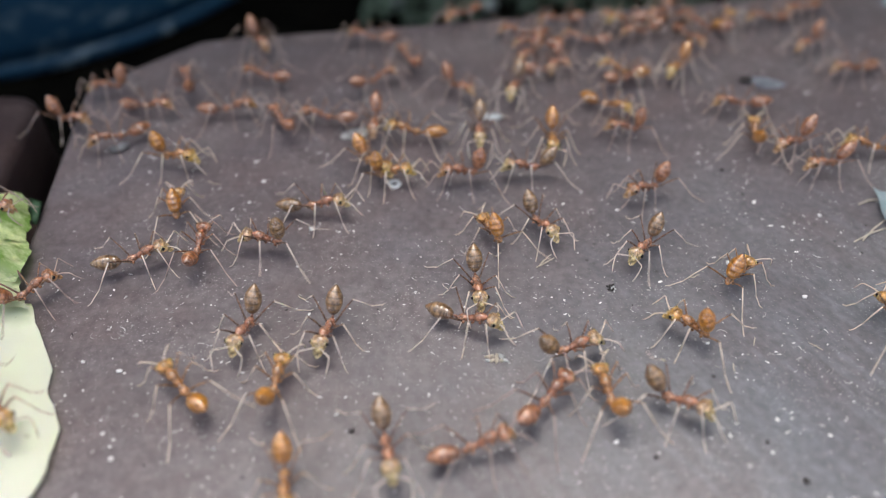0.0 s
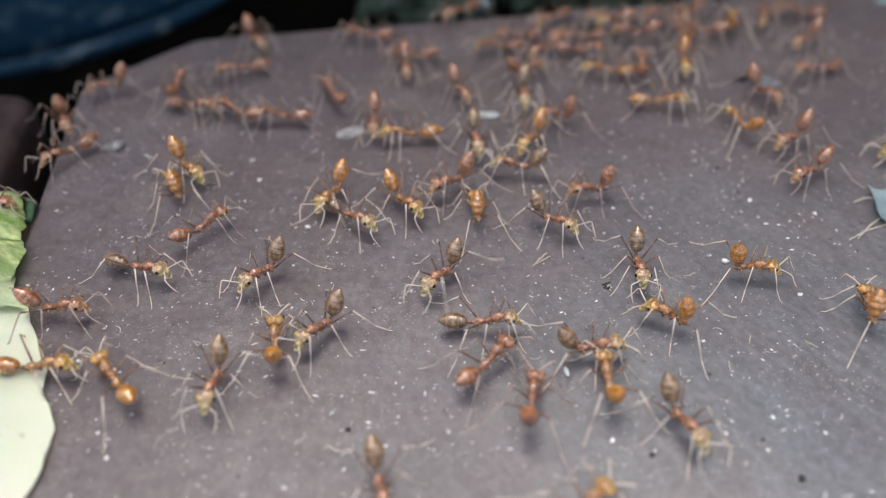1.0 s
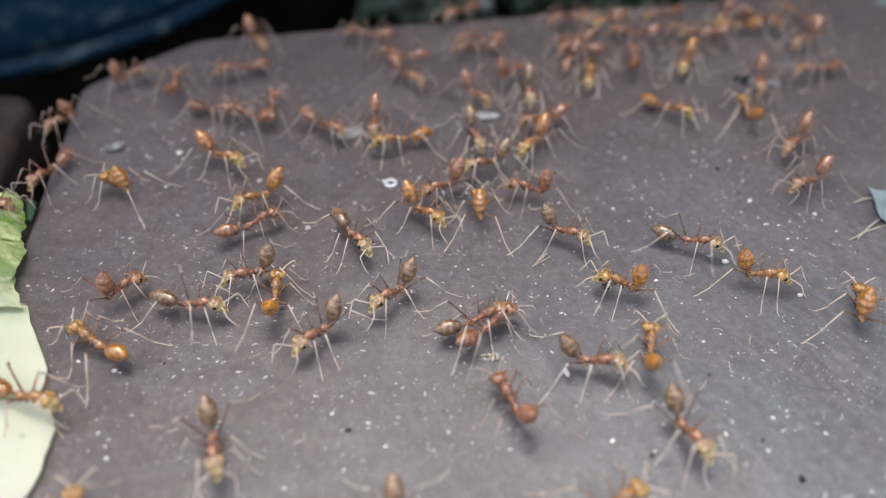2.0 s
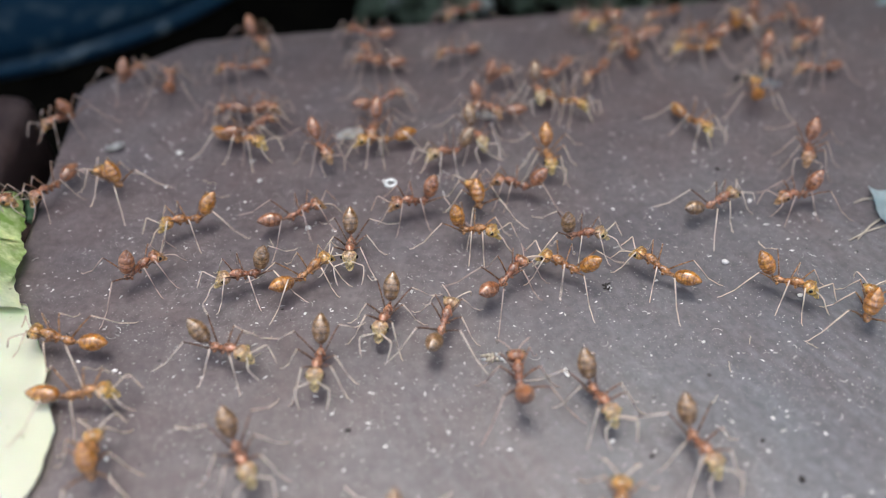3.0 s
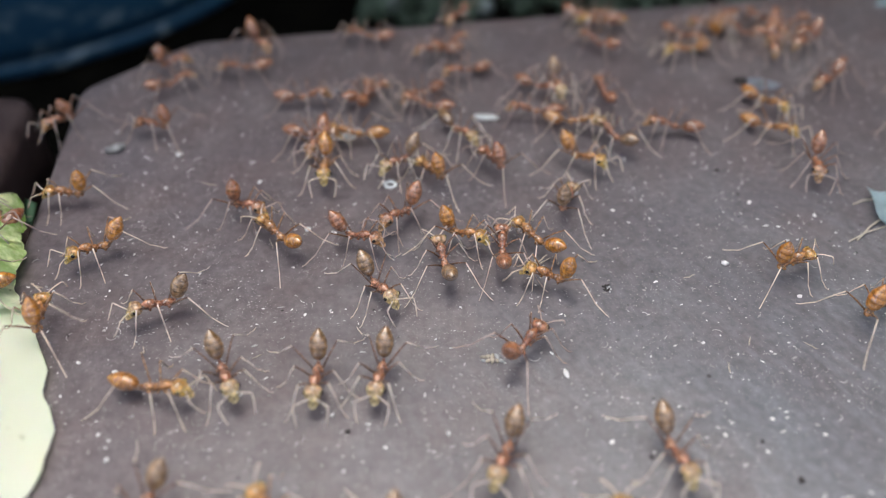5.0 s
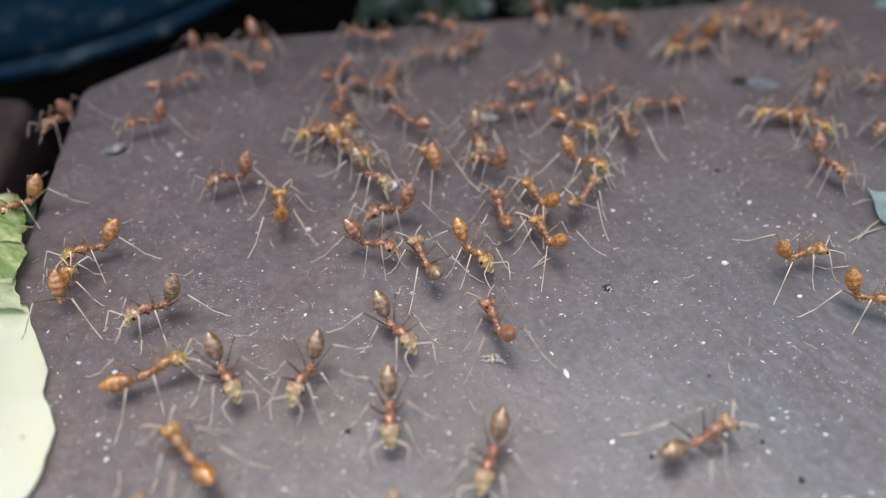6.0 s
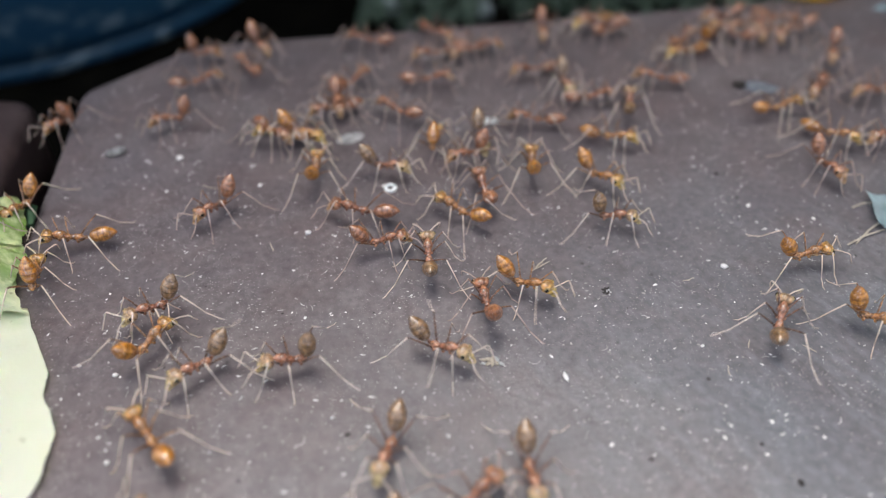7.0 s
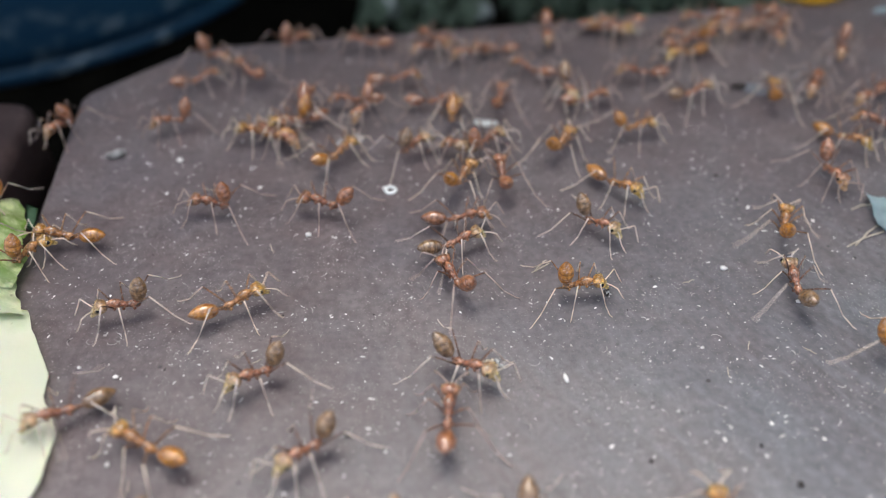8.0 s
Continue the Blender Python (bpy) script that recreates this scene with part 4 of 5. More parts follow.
    crawl("rust", 0.90, [(0, 22.51, 81.47, 179, 87), (0.5, 17.53, 82.64, 180, 7), (1, 14.71, 83.8, 179, 89), (1.5, 14.08, 82.38, 210, 56), (3, 6.23, 85.36, 178, 8), (3.5, 5.17, 85.79, 214, 4), (3.75, 6.86, 85.86, 281, 2), (4, 8.54, 85.92, 347, 8), (4.17, 9.76, 85.73, 404, 14), (4.33, 10.98, 85.55, 461, 16), (4.5, 12.22, 85.39, 516, 16), (6, 7.79, 85.71, 552, 6), (6.5, 10.67, 85.1, 581, 3), (7, 11.21, 84.51, 535, 9), (7.25, 10.61, 86.12, 606, 2), (7.5, 10.04, 87.69, 673, 4), (7.75, 8.86, 88.8, 737, 24), (8, 7.71, 89.95, 798, 36)])
    crawl("dusky", 0.94, [(0, 9.34, 73.55, -173, 54), (0.5, 8.76, 72.97, -180, 54), (1, 8.63, 73.48, -182, 54), (1.5, 7.27, 73.27, -154, 55), (3, 0.66, 76.15, -151, 56), (3.5, -0.57, 76.12, -155, 7), (4, -2.24, 75.07, -153, 56), (4.5, -3.99, 75.5, -163, 56), (5.25, -6.03, 73.64, -105, 56), (6, -8.07, 71.8, -46, 55), (6.5, -8.06, 74.19, -30, 55), (7, -6.57, 74.34, -18, 55), (7.5, -5.03, 76.7, -7, 55), (8, -3.83, 78.84, 34, 107)])
    crawl("rust", 0.99, [(0, 2.07, 72.46, -171, 83), (0.5, 1.94, 71.34, -142, 67), (1, 0.96, 70.41, -143, 67), (1.5, 0.69, 70.11, -139, 65), (3, -3.11, 66.88, -158, 75), (3.5, -4.16, 65.53, -140, 66), (4, -4.25, 65.59, -140, 66), (4.5, -4.53, 64.92, -128, 61), (6, -5.63, 65.7, -155, 74), (6.5, -7.65, 65.82, -171, 8), (7, -9.75, 66.5, -186, 8), (7.5, -11.47, 67.17, -186, 56), (8, -13.36, 67.84, -190, 56)])
    crawl("amber", 0.94, [(0, 4.94, 62.15, 122, 116), (0.5, 3.61, 64.27, 122, 117), (1, 3.74, 65.43, 94, 122), (1.5, 4.11, 65.38, 89, 122), (3, 3.71, 67.59, 108, 120), (3.5, 3.54, 68.78, 113, 119), (4, 1.21, 71.49, 132, 113), (4.5, -0.96, 72.42, 145, 108), (6, -1.2, 74.45, 121, 117), (6.5, -2.27, 76.67, 107, 121), (7, -1.08, 79.37, 82, 122), (7.5, -0.25, 82.68, 69, 120), (8, 1.39, 85.98, 78, 121)])
    crawl("amber", 0.96, [(0, -6.78, 72.34, 1, 89), (0.5, -5.49, 70.93, -19, 78), (1, -4.25, 66.97, -51, 56), (1.5, -3.96, 66.63, -50, 56), (3, 3.21, 62.25, -17, 78), (3.5, 3.6, 62.19, 0, 88), (4, 2.59, 62.14, -30, 71), (4.5, 1.89, 62.42, -18, 77), (6, 3.27, 59.07, -56, 55), (6.5, 4.26, 56.85, -53, 54), (7, 8.62, 54.99, -27, 53), (7.5, 12.81, 55.01, -2, 88), (8, 13.68, 55.12, -1, 89)])
    crawl("dusky", 0.98, [(0, -14.07, 66.67, 2, 7), (0.5, -10.61, 66.34, 5, 9), (1, -9.62, 64.33, -39, 4), (1.5, -9.11, 62.54, -43, 4), (3, -9.69, 59.69, -87, 55), (3.5, -8.67, 59.39, -76, 56), (4, -7.09, 57.87, -43, 55), (4.5, -6.94, 56.5, -53, 54), (6, -4.4, 48.5, -55, 52), (6.5, -3.41, 47.53, -46, 52), (7, 0.15, 46.71, -28, 52), (7.5, 2.17, 44.67, -34, 52), (8, 2.35, 44.92, -29, 52)])
    crawl("rust", 0.94, [(0, 22.76, 69.69, -153, 73), (0.5, 18.71, 69.39, -156, 75), (1, 16.91, 69.15, -165, 79), (1.5, 12.61, 69.17, -191, 94), (3, 8.41, 70.03, -186, 56), (3.5, 7.1, 72.36, -206, 103), (4, 6.96, 74.13, -223, 112), (4.5, 6.44, 74.86, -231, 115), (6, 5.88, 74.08, -198, 99), (6.5, 3.74, 74.76, -174, 85), (7, 3.07, 76.78, -153, 74), (7.5, 3.61, 78.39, -198, 99), (8, 2.76, 78.55, -191, 96)])
    crawl("dusky", 0.94, [(0, 10.22, 63.55, -60, 60), (0.5, 10.5, 64.31, -49, 64), (1, 12.14, 63.9, -40, 57), (1.5, 12.42, 62.6, -42, 56), (3, 14.66, 61.6, -6, 86), (3.5, 14.16, 61.14, -21, 77), (4, 13.29, 62.53, 28, 106), (4.5, 13.07, 65.32, 66, 121), (6, 16.3, 68.84, 54, 28), (6.5, 16.83, 67.94, 97, 52), (6.75, 17.8, 66.64, 40, 58), (7, 18.8, 65.36, -16, 80), (7.5, 16.98, 64.24, -38, 67), (8, 17.05, 64.53, -43, 66)])
    crawl("dusky", 0.98, [(0, 3.01, 54.2, -84, 56), (0.5, 2.49, 54.54, -86, 57), (1, -0.2, 55.54, -125, 62), (1.5, -3.71, 54.47, -138, 67), (3, -5.49, 50.18, -101, 55), (3.5, -5.2, 48.59, -84, 54), (4, -5.55, 47.97, -90, 54), (4.5, -5.71, 45.34, -101, 53), (6, -4.58, 39.02, -86, 50), (6.5, -3.84, 35.91, -88, 48), (7, -4.57, 35.67, -105, 49), (7.5, -8.61, 35.79, -145, 67), (8, -11.48, 35.9, -138, 64)])
    crawl("rust", 0.96, [(0, 37.29, 86.85, -176, 9), (0.25, 39.01, 87.26, -121, 3), (0.5, 40.68, 87.58, -67, 7), (1, 42.16, 89.1, -63, 60), (1.5, 41.76, 89.61, -104, 57), (3, 44.99, 97.82, -106, 56), (4.5, 45.84, 100.14, -101, 55), (6, 49.31, 105.05, -95, 1), (8, 49.13, 106.98, -81, 2)])
    crawl("amber", 0.92, [(0, 37.98, 80.36, 82, 52), (0.5, 37.28, 80.47, 92, 52), (1, 37.13, 82.29, 118, 52), (1.5, 37.54, 82.95, 111, 52), (3, 41.09, 89.23, 76, 52), (3.5, 40.55, 89.34, 82, 52), (4, 41.06, 90.08, 119, 52), (4.25, 41.72, 89.34, 60, 52), (4.5, 42.42, 88.61, 3, 12), (5, 42.51, 87.21, -55, 5), (5.5, 42.56, 85.82, -113, 1), (6, 42.6, 84.39, -171, 4), (6.25, 43.58, 85.61, -109, 1), (6.5, 44.53, 86.8, -47, 6), (7, 44.46, 87.27, 14, 15), (7.5, 44.1, 88.85, 41, 25), (8, 44.27, 90.87, 75, 52)])
    crawl("rust", 0.98, [(0, 42.06, 78.35, -147, 66), (0.5, 42.28, 78.52, -141, 65), (1, 42.52, 78.8, -141, 65), (1.5, 42.37, 78.74, -139, 64), (3, 43.86, 76.49, -112, 59), (3.5, 43.84, 76.02, -112, 59), (4, 43, 74.41, -117, 60), (4.5, 43.35, 74.07, -117, 59), (6, 45.41, 73.92, -68, 59), (7, 45.59, 74.42, -70, 59), (7.5, 45.69, 74.05, -74, 58), (8, 45.97, 73.58, -82, 59)])
    crawl("rust", 0.92, [(0, 44.69, 74.33, -161, 53), (0.5, 42.32, 72.47, -153, 53), (1, 42.57, 72.39, -145, 52), (1.5, 42.17, 72.01, -146, 53), (3, 39.92, 68.19, -157, 71), (3.5, 36.89, 73.08, -194, 52), (4, 33.49, 76.63, -213, 53), (4.5, 29.69, 80.07, -203, 16), (6, 27.48, 86.82, -165, 3), (6.5, 29.31, 91.71, -213, 22), (7, 29.04, 94.37, -188, 8), (7.5, 26.14, 95.77, -167, 2), (8, 27.03, 96.33, -176, 3)])
    crawl("dusky", 0.96, [(0, 2.51, 49.87, -19, 8), (0.5, 2.99, 49.44, 0, 8), (1, 4.38, 49.46, 0, 8), (1.5, 4.82, 50.02, 6, 8), (3, 0.16, 49.44, 72, 27), (3.5, 0.19, 52.8, 89, 30), (4, 0.24, 56.06, 86, 31), (4.5, 0.74, 58.38, 93, 32), (6, -2.12, 58.4, 114, 30), (6.5, -2.04, 58.6, 100, 31), (7, -1.5, 59.46, 94, 32), (7.5, -0.28, 59.8, 68, 30), (8, 1.75, 61.69, 22, 15)])
    crawl("rust", 0.96, [(0, 2.91, 36.2, 19, 7), (0.5, 3.38, 43.25, 68, 23), (1, 4.48, 45.01, 46, 18), (1.5, 4.2, 46.34, 40, 17), (3, 6.68, 55.56, 48, 23), (3.5, 6.44, 56.67, 83, 32), (4, 5.94, 57.42, 93, 32), (4.5, 6.12, 58.35, 89, 32), (6, 6.35, 65.91, 99, 34), (6.5, 4.61, 69.04, 116, 31), (7, 4.65, 70.57, 103, 34), (7.5, 5.96, 72.96, 96, 36), (8, 7.01, 73.46, 95, 36)])
    crawl("rust", 0.98, [(0, 9.21, 41.17, 48, 20), (0.5, 9.32, 40.28, 25, 12), (1, 7.74, 40.48, 78, 52), (1.5, 5.88, 40.35, 118, 52), (3, 6.81, 42.78, 95, 52), (3.5, 8.28, 46.83, 67, 52), (4, 8.69, 47.19, 56, 52), (4.5, 8.42, 46.1, 32, 60), (5.25, 7.15, 47.55, 68, 52), (6, 5.03, 49.47, 111, 52), (6.5, 5.1, 52.32, 119, 52), (7, 4.27, 52.51, 103, 52), (7.5, 3.02, 52.42, 120, 52), (8, 1.09, 56.34, 121, 52)])
    crawl("dusky", 0.99, [(0, -4.98, 35.56, -78, 51), (0.5, -5.49, 33.02, -76, 50), (1, -4.92, 31.78, -76, 49), (1.5, -3.75, 29.89, -83, 47), (3, -3.57, 26.95, -87, 45)])
    crawl("dusky", 0.94, [(0, 20.71, 60, -127, 61), (0.5, 20.03, 56.3, -108, 56), (1, 20.06, 56.99, -91, 55), (1.5, 22.86, 59.05, -45, 10), (3, 30.62, 67.06, 26, 18), (3.5, 27.94, 74.02, 97, 35), (4, 21.76, 78.25, 140, 24), (4.5, 20.3, 79.8, 137, 25), (6, 22.92, 81.7, 96, 37), (6.5, 23.42, 83.71, 89, 37), (7, 24.46, 88.06, 78, 37), (7.5, 27.84, 90.28, 24, 19), (8, 33.91, 91.22, 24, 20)])
    crawl("amber", 0.96, [(0, 29.22, 55.84, 41, 115), (0.5, 30.86, 57.15, 34, 112), (1, 31.35, 56.61, -11, 84), (1.5, 31.4, 56.24, -11, 84), (3, 34.56, 54.57, -35, 55), (3.5, 35.01, 54.7, -35, 56), (4, 34.51, 55.15, 2, 94), (4.5, 34.98, 56.49, 21, 106), (6, 37.28, 58.65, 11, 59), (6.5, 37.51, 58.76, 12, 59), (7, 38.17, 59.28, 7, 59), (7.5, 37.79, 60.36, 42, 60), (8, 37.46, 64.34, 72, 52)])
    crawl("amber", 0.96, [(0, 23.49, 48.87, 146, 104), (0.5, 22.78, 49.84, 154, 99), (1, 22.03, 50.06, 156, 98), (1.5, 20.54, 52.18, 163, 95), (3, 12.47, 56.98, 156, 53), (3.5, 10.44, 58.24, 153, 15), (4, 9.19, 59.77, 150, 17), (4.5, 9.04, 61.64, 145, 19), (6, 10.93, 61.78, 118, 52), (6.5, 6.02, 61.31, 173, 56), (7, 1.42, 66.83, 147, 20), (7.5, 0.95, 71.49, 80, 52), (8, 2.35, 72.86, 57, 52)])
    crawl("amber", 0.99, [(0, 43.03, 50.23, 100, 116), (0.5, 43.55, 50.34, 88, 116), (1, 41.3, 50.8, 86, 115), (1.5, 40.44, 51.06, 81, 115), (3, 41.22, 51.04, 67, 115), (3.5, 41.92, 50.78, 70, 114), (4, 42.5, 51.1, 67, 114), (4.5, 42.37, 51.21, 65, 114), (5.25, 42.11, 51.79, 13, 101), (6, 42.05, 52.4, -33, 69), (6.5, 41.78, 51.14, -28, 73), (7, 41.81, 50.36, -30, 72), (7.5, 42.42, 49.13, -33, 70), (8, 43, 45.9, -44, 62)])
    crawl("dusky", 0.99, [(0, 11.7, 46.4, 17, 56), (0.5, 12.32, 46.78, 22, 102), (1, 13.89, 46.24, 2, 57), (1.5, 13.92, 45.91, -1, 57), (3, 13.64, 40.82, -70, 55), (3.5, 12.46, 39.34, -103, 53), (4, 7.66, 37.37, -129, 60), (4.5, 5.95, 35.39, -112, 52), (6, 3.93, 34.64, -108, 51), (6.5, 5.86, 34.25, -96, 48), (7, 7.26, 33.51, -83, 48), (7.5, 7.43, 29.76, -89, 45), (8, 6.65, 28.3, -91, 44)])
    crawl("amber", 0.96, [(0, 14.21, 41.5, 104, 52), (0.5, 13.8, 42.85, 110, 52), (1, 14.72, 42.68, 94, 52), (1.5, 17.66, 42.45, 58, 52), (2.25, 19.83, 49.85, 101, 52), (3, 21.9, 56.94, 142, 18), (3.5, 20.11, 55.95, 149, 52), (4, 15.42, 54.72, 162, 52), (4.5, 11.24, 52.75, 172, 91), (6, 10.6, 68.15, 122, 52), (6.5, 10.33, 71.79, 98, 52), (7, 10.62, 74.96, 89, 52), (7.5, 13.66, 78.85, 37, 24), (8, 14.79, 79.6, 55, 52)])
    crawl("rust", 0.94, [(0, -41.16, 79.23, -147, 8), (0.5, -43.05, 77.8, -121, 5), (1, -45.32, 75.8, -130, 7), (1.5, -46.34, 73.99, -109, 5), (3, -44.65, 69.25, -110, 6), (3.5, -44.09, 68.43, -113, 7), (4, -43.89, 65.39, -157, 6), (4.5, -46.05, 62.84, -127, 11), (6, -50.6, 60.78, -119, 11)])
    crawl("dusky", 0.99, [(0, 20.35, 40.46, -33, 57), (0.5, 20.67, 39.24, -58, 56), (1, 20.57, 38.2, -67, 57), (1.5, 20.49, 37.81, -65, 58), (3, 21.36, 36, -73, 55), (3.5, 21.15, 35.92, -79, 54), (4, 20.3, 35.54, -105, 58), (4.5, 18.23, 34.45, -114, 59), (5.25, 20.23, 35.65, -47, 34), (6, 22.2, 36.83, 26, 16), (6.5, 25.79, 42.05, 67, 28), (7, 32.64, 50.36, 67, 31), (7.5, 34.72, 52.14, 50, 27), (8, 35.76, 55.52, 92, 34)])
    crawl("amber", 0.94, [(0, -29.96, 66.09, 98, 118), (0.5, -30.21, 68.09, 67, 117), (1, -30.36, 69.15, 119, 119), (1.5, -34.18, 69.37, 150, 109), (3, -38.04, 70.83, 148, 111), (3.5, -37.43, 69.81, 194, 82), (4, -37.02, 68.93, 179, 92), (4.5, -39.05, 69.52, 179, 93), (6, -46.98, 66.61, 231, 62), (6.5, -47.4, 67.09, 241, 60), (7, -47.18, 66.83, 250, 60), (7.5, -48.8, 66.15, 253, 59), (8, -50.11, 65.9, 262, 60)])
    crawl("amber", 0.99, [(0, -32.5, 75.44, -17, 75), (0.5, -29.97, 73.27, -35, 65), (1, -29.73, 72.99, -49, 60), (1.5, -27.76, 73.42, -36, 65), (3, -24.11, 78.37, -28, 6), (3.5, -22.77, 75.77, -20, 53), (4, -20.71, 76.78, -12, 53), (4.25, -18.93, 74.93, -57, 54), (4.5, -17.14, 73.1, -104, 56), (6, -10.89, 76.5, -37, 55), (6.5, -13.34, 78.42, -46, 55), (7, -17.26, 80.69, -28, 55), (7.25, -18.28, 83.09, -96, 68), (7.5, -19.26, 85.49, -160, 77), (8, -19.33, 84.2, -151, 72)])
    crawl("rust", 0.92, [(0, -44.92, 90.84, -162, 79), (0.5, -44.91, 90.6, -170, 84), (1, -44.36, 90.58, -149, 71), (1.25, -43.59, 91.49, -79, 83), (1.5, -42.77, 92.33, -9, 84), (3, -42.51, 93.32, 51, 114), (3.5, -42.28, 94.23, 50, 114), (4, -41.6, 94.15, 16, 98), (4.5, -40.31, 94.82, 12, 96), (6, -33.94, 100.56, 4, 92), (6.5, -34.12, 100.38, -8, 86), (7, -34.07, 100.56, -8, 86), (7.5, -33.18, 100.4, -25, 77), (8, -32.52, 100.54, -30, 75)])
    crawl("rust", 0.90, [(0, -34.99, 92.27, 109, 35), (0.5, -35.21, 91.37, 124, 31), (1, -35.35, 91.08, 90, 37), (1.5, -35.37, 91.14, 90, 37), (3, -36.47, 91.61, 104, 36), (3.5, -36.33, 91.31, 100, 37), (4, -35.91, 92.19, 40, 24), (4.5, -35.91, 92.35, 35, 22), (6, -35.6, 92.23, 30, 20), (6.5, -33.46, 92.95, 19, 14), (7, -32.77, 93.67, 23, 17), (7.5, -32.67, 94.39, 25, 17), (8, -33.09, 94.61, 32, 21)])
    crawl("rust", 0.90, [(0, -38.13, 86.36, -8, 5), (0.5, -34.54, 86.11, -4, 5), (1, -31.62, 86.06, -15, 4), (1.5, -30.16, 85.48, -19, 4), (3, -23.5, 85.26, -10, 5), (3.5, -19.1, 86.2, -14, 5), (4, -14.74, 86.38, -7, 6), (4.5, -10.97, 87.51, 5, 9), (6, -6.85, 93.92, 78, 36), (6.5, -3.27, 94.26, 0, 8), (7, -1.33, 94.13, 2, 9), (7.5, -0.48, 89.26, 15, 14), (8, -0.58, 89.1, 0, 9)])
    crawl("rust", 0.92, [(0, -25.37, 93.81, 163, 16), (0.5, -26.67, 94.35, 187, 12), (1, -28.17, 94.87, 202, 7), (4.5, -28.26, 95.41, 202, 7), (6, -27.36, 96.93, 137, 27), (6.5, -27.08, 96.56, 121, 33), (7, -27.25, 97.14, 127, 31), (7.5, -27.12, 96.92, 130, 30), (8, -27.19, 96.81, 133, 29)])
    crawl("rust", 0.92, [(0, -27.53, 85.94, 8, 9), (0.5, -25.86, 85.9, 4, 7), (0.75, -26.27, 85.48, 77, 17), (1, -26.68, 85.09, 150, 20), (1.5, -25.04, 84, 148, 21), (3, -26.28, 85.07, 191, 10), (3.5, -29.15, 82.51, 196, 9), (4, -34.08, 81.98, 185, 10), (4.5, -35.31, 81.91, 180, 92), (6, -37.01, 82.68, 205, 75), (6.5, -34.81, 82.73, 284, 56), (7, -34.58, 84.28, 209, 73), (8, -34.44, 84.32, 206, 74)])
    crawl("rust", 0.90, [(0, 19.32, 103.79, 171, 11), (1.5, 19.48, 103.64, 198, 2), (2.25, 17.74, 99.3, 120, 22), (3, 15.92, 94.87, 48, 29), (3.75, 15.06, 92.83, 7, 20), (4.5, 14.17, 90.82, -38, 4), (6, 12.49, 91.79, 22, 18), (6.33, 12.32, 93.27, 80, 17), (6.67, 12.13, 94.75, 139, 15), (7, 11.96, 96.25, 203, 3), (7.5, 11.76, 96.55, 214, 2), (8, 11.92, 97.34, 147, 22)])
    crawl("rust", 0.90, [(0, -21.15, 83.45, 123, 31), (0.5, -20.61, 84.38, 82, 36), (0.75, -20.78, 84.14, 130, 25), (1, -20.99, 83.91, 176, 10), (1.5, -21.53, 87.59, 125, 30), (2.25, -22.36, 84.6, 77, 26), (3, -23.22, 81.55, 31, 19), (3.17, -21.31, 81.26, -24, 12), (3.33, -19.46, 80.94, -81, 6), (3.5, -17.59, 80.63, -137, 6), (4, -16.62, 78.6, -106, 57), (4.5, -15.96, 78.03, -91, 54), (6, -14.2, 81.62, -139, 6), (6.5, -13.23, 84.38, -87, 2), (7, -13.65, 87.8, -79, 53), (7.5, -9.54, 87.04, -60, 2), (8, -10.5, 86.99, -107, 56)])
    crawl("rust", 0.94, [(0, -15.94, 84, 172, 10), (0.25, -14.97, 84.77, 92, 14), (0.5, -14.04, 85.52, 14, 11), (0.75, -14.29, 87.24, 65, 23), (1, -14.54, 88.94, 118, 33), (1.25, -14.49, 86.99, 50, 20), (1.5, -14.41, 85.02, -13, 7), (3, -14.62, 76.94, -64, 57), (3.5, -15.82, 76.32, -117, 58), (3.75, -15.71, 77.39, -63, 30), (4, -15.61, 78.5, -10, 8), (4.5, -16.14, 80.71, 0, 8), (6, -13, 78.99, -42, 6), (6.5, -18.34, 80.48, -33, 6), (7, -20.75, 81.32, -45, 4), (7.5, -17.17, 80.82, -43, 5), (8, -19.97, 80.59, -40, 5)])
    crawl("rust", 0.92, [(0, -9.2, 93.03, 32, 20), (0.5, -6.83, 96.9, 75, 36), (0.67, -6.24, 96.42, 22, 42), (0.83, -5.62, 95.89, -32, 47), (1, -5.06, 95.39, -86, 50), (1.5, -3.71, 95.17, -81, 51), (2.25, -5.55, 91.35, -26, 35), (3, -7.49, 87.41, 27, 18), (3.5, -6.34, 87.29, 60, 32), (4, -8.1, 89.01, 69, 34), (4.25, -13.04, 87.79, 26, 20), (4.5, -18.01, 86.55, -15, 6), (6, -14.04, 94.75, 62, 33), (6.5, -12.05, 93.15, 47, 27), (7, -11.9, 93.74, 53, 30), (7.5, -8.92, 95.33, 33, 21), (8, -5.84, 94.64, 8, 11)])
    crawl("rust", 0.90, [(0, -5.45, 98.37, 117, 34), (1.5, -5.07, 98.86, 193, 6), (3, -10.18, 98.33, 116, 34), (3.5, -4.85, 97.35, 170, 13), (4, -0.69, 100.25, 169, 13), (4.25, -0.32, 101.03, 102, 20), (4.5, 0, 101.8, 34, 23), (6, 4.63, 102.94, 60, 33), (7, 5.86, 102.86, -4, 9), (7.33, 6.16, 102.81, -63, 0), (7.67, 6.47, 102.72, -116, 0), (8, 6.77, 102.61, -171, 5)])
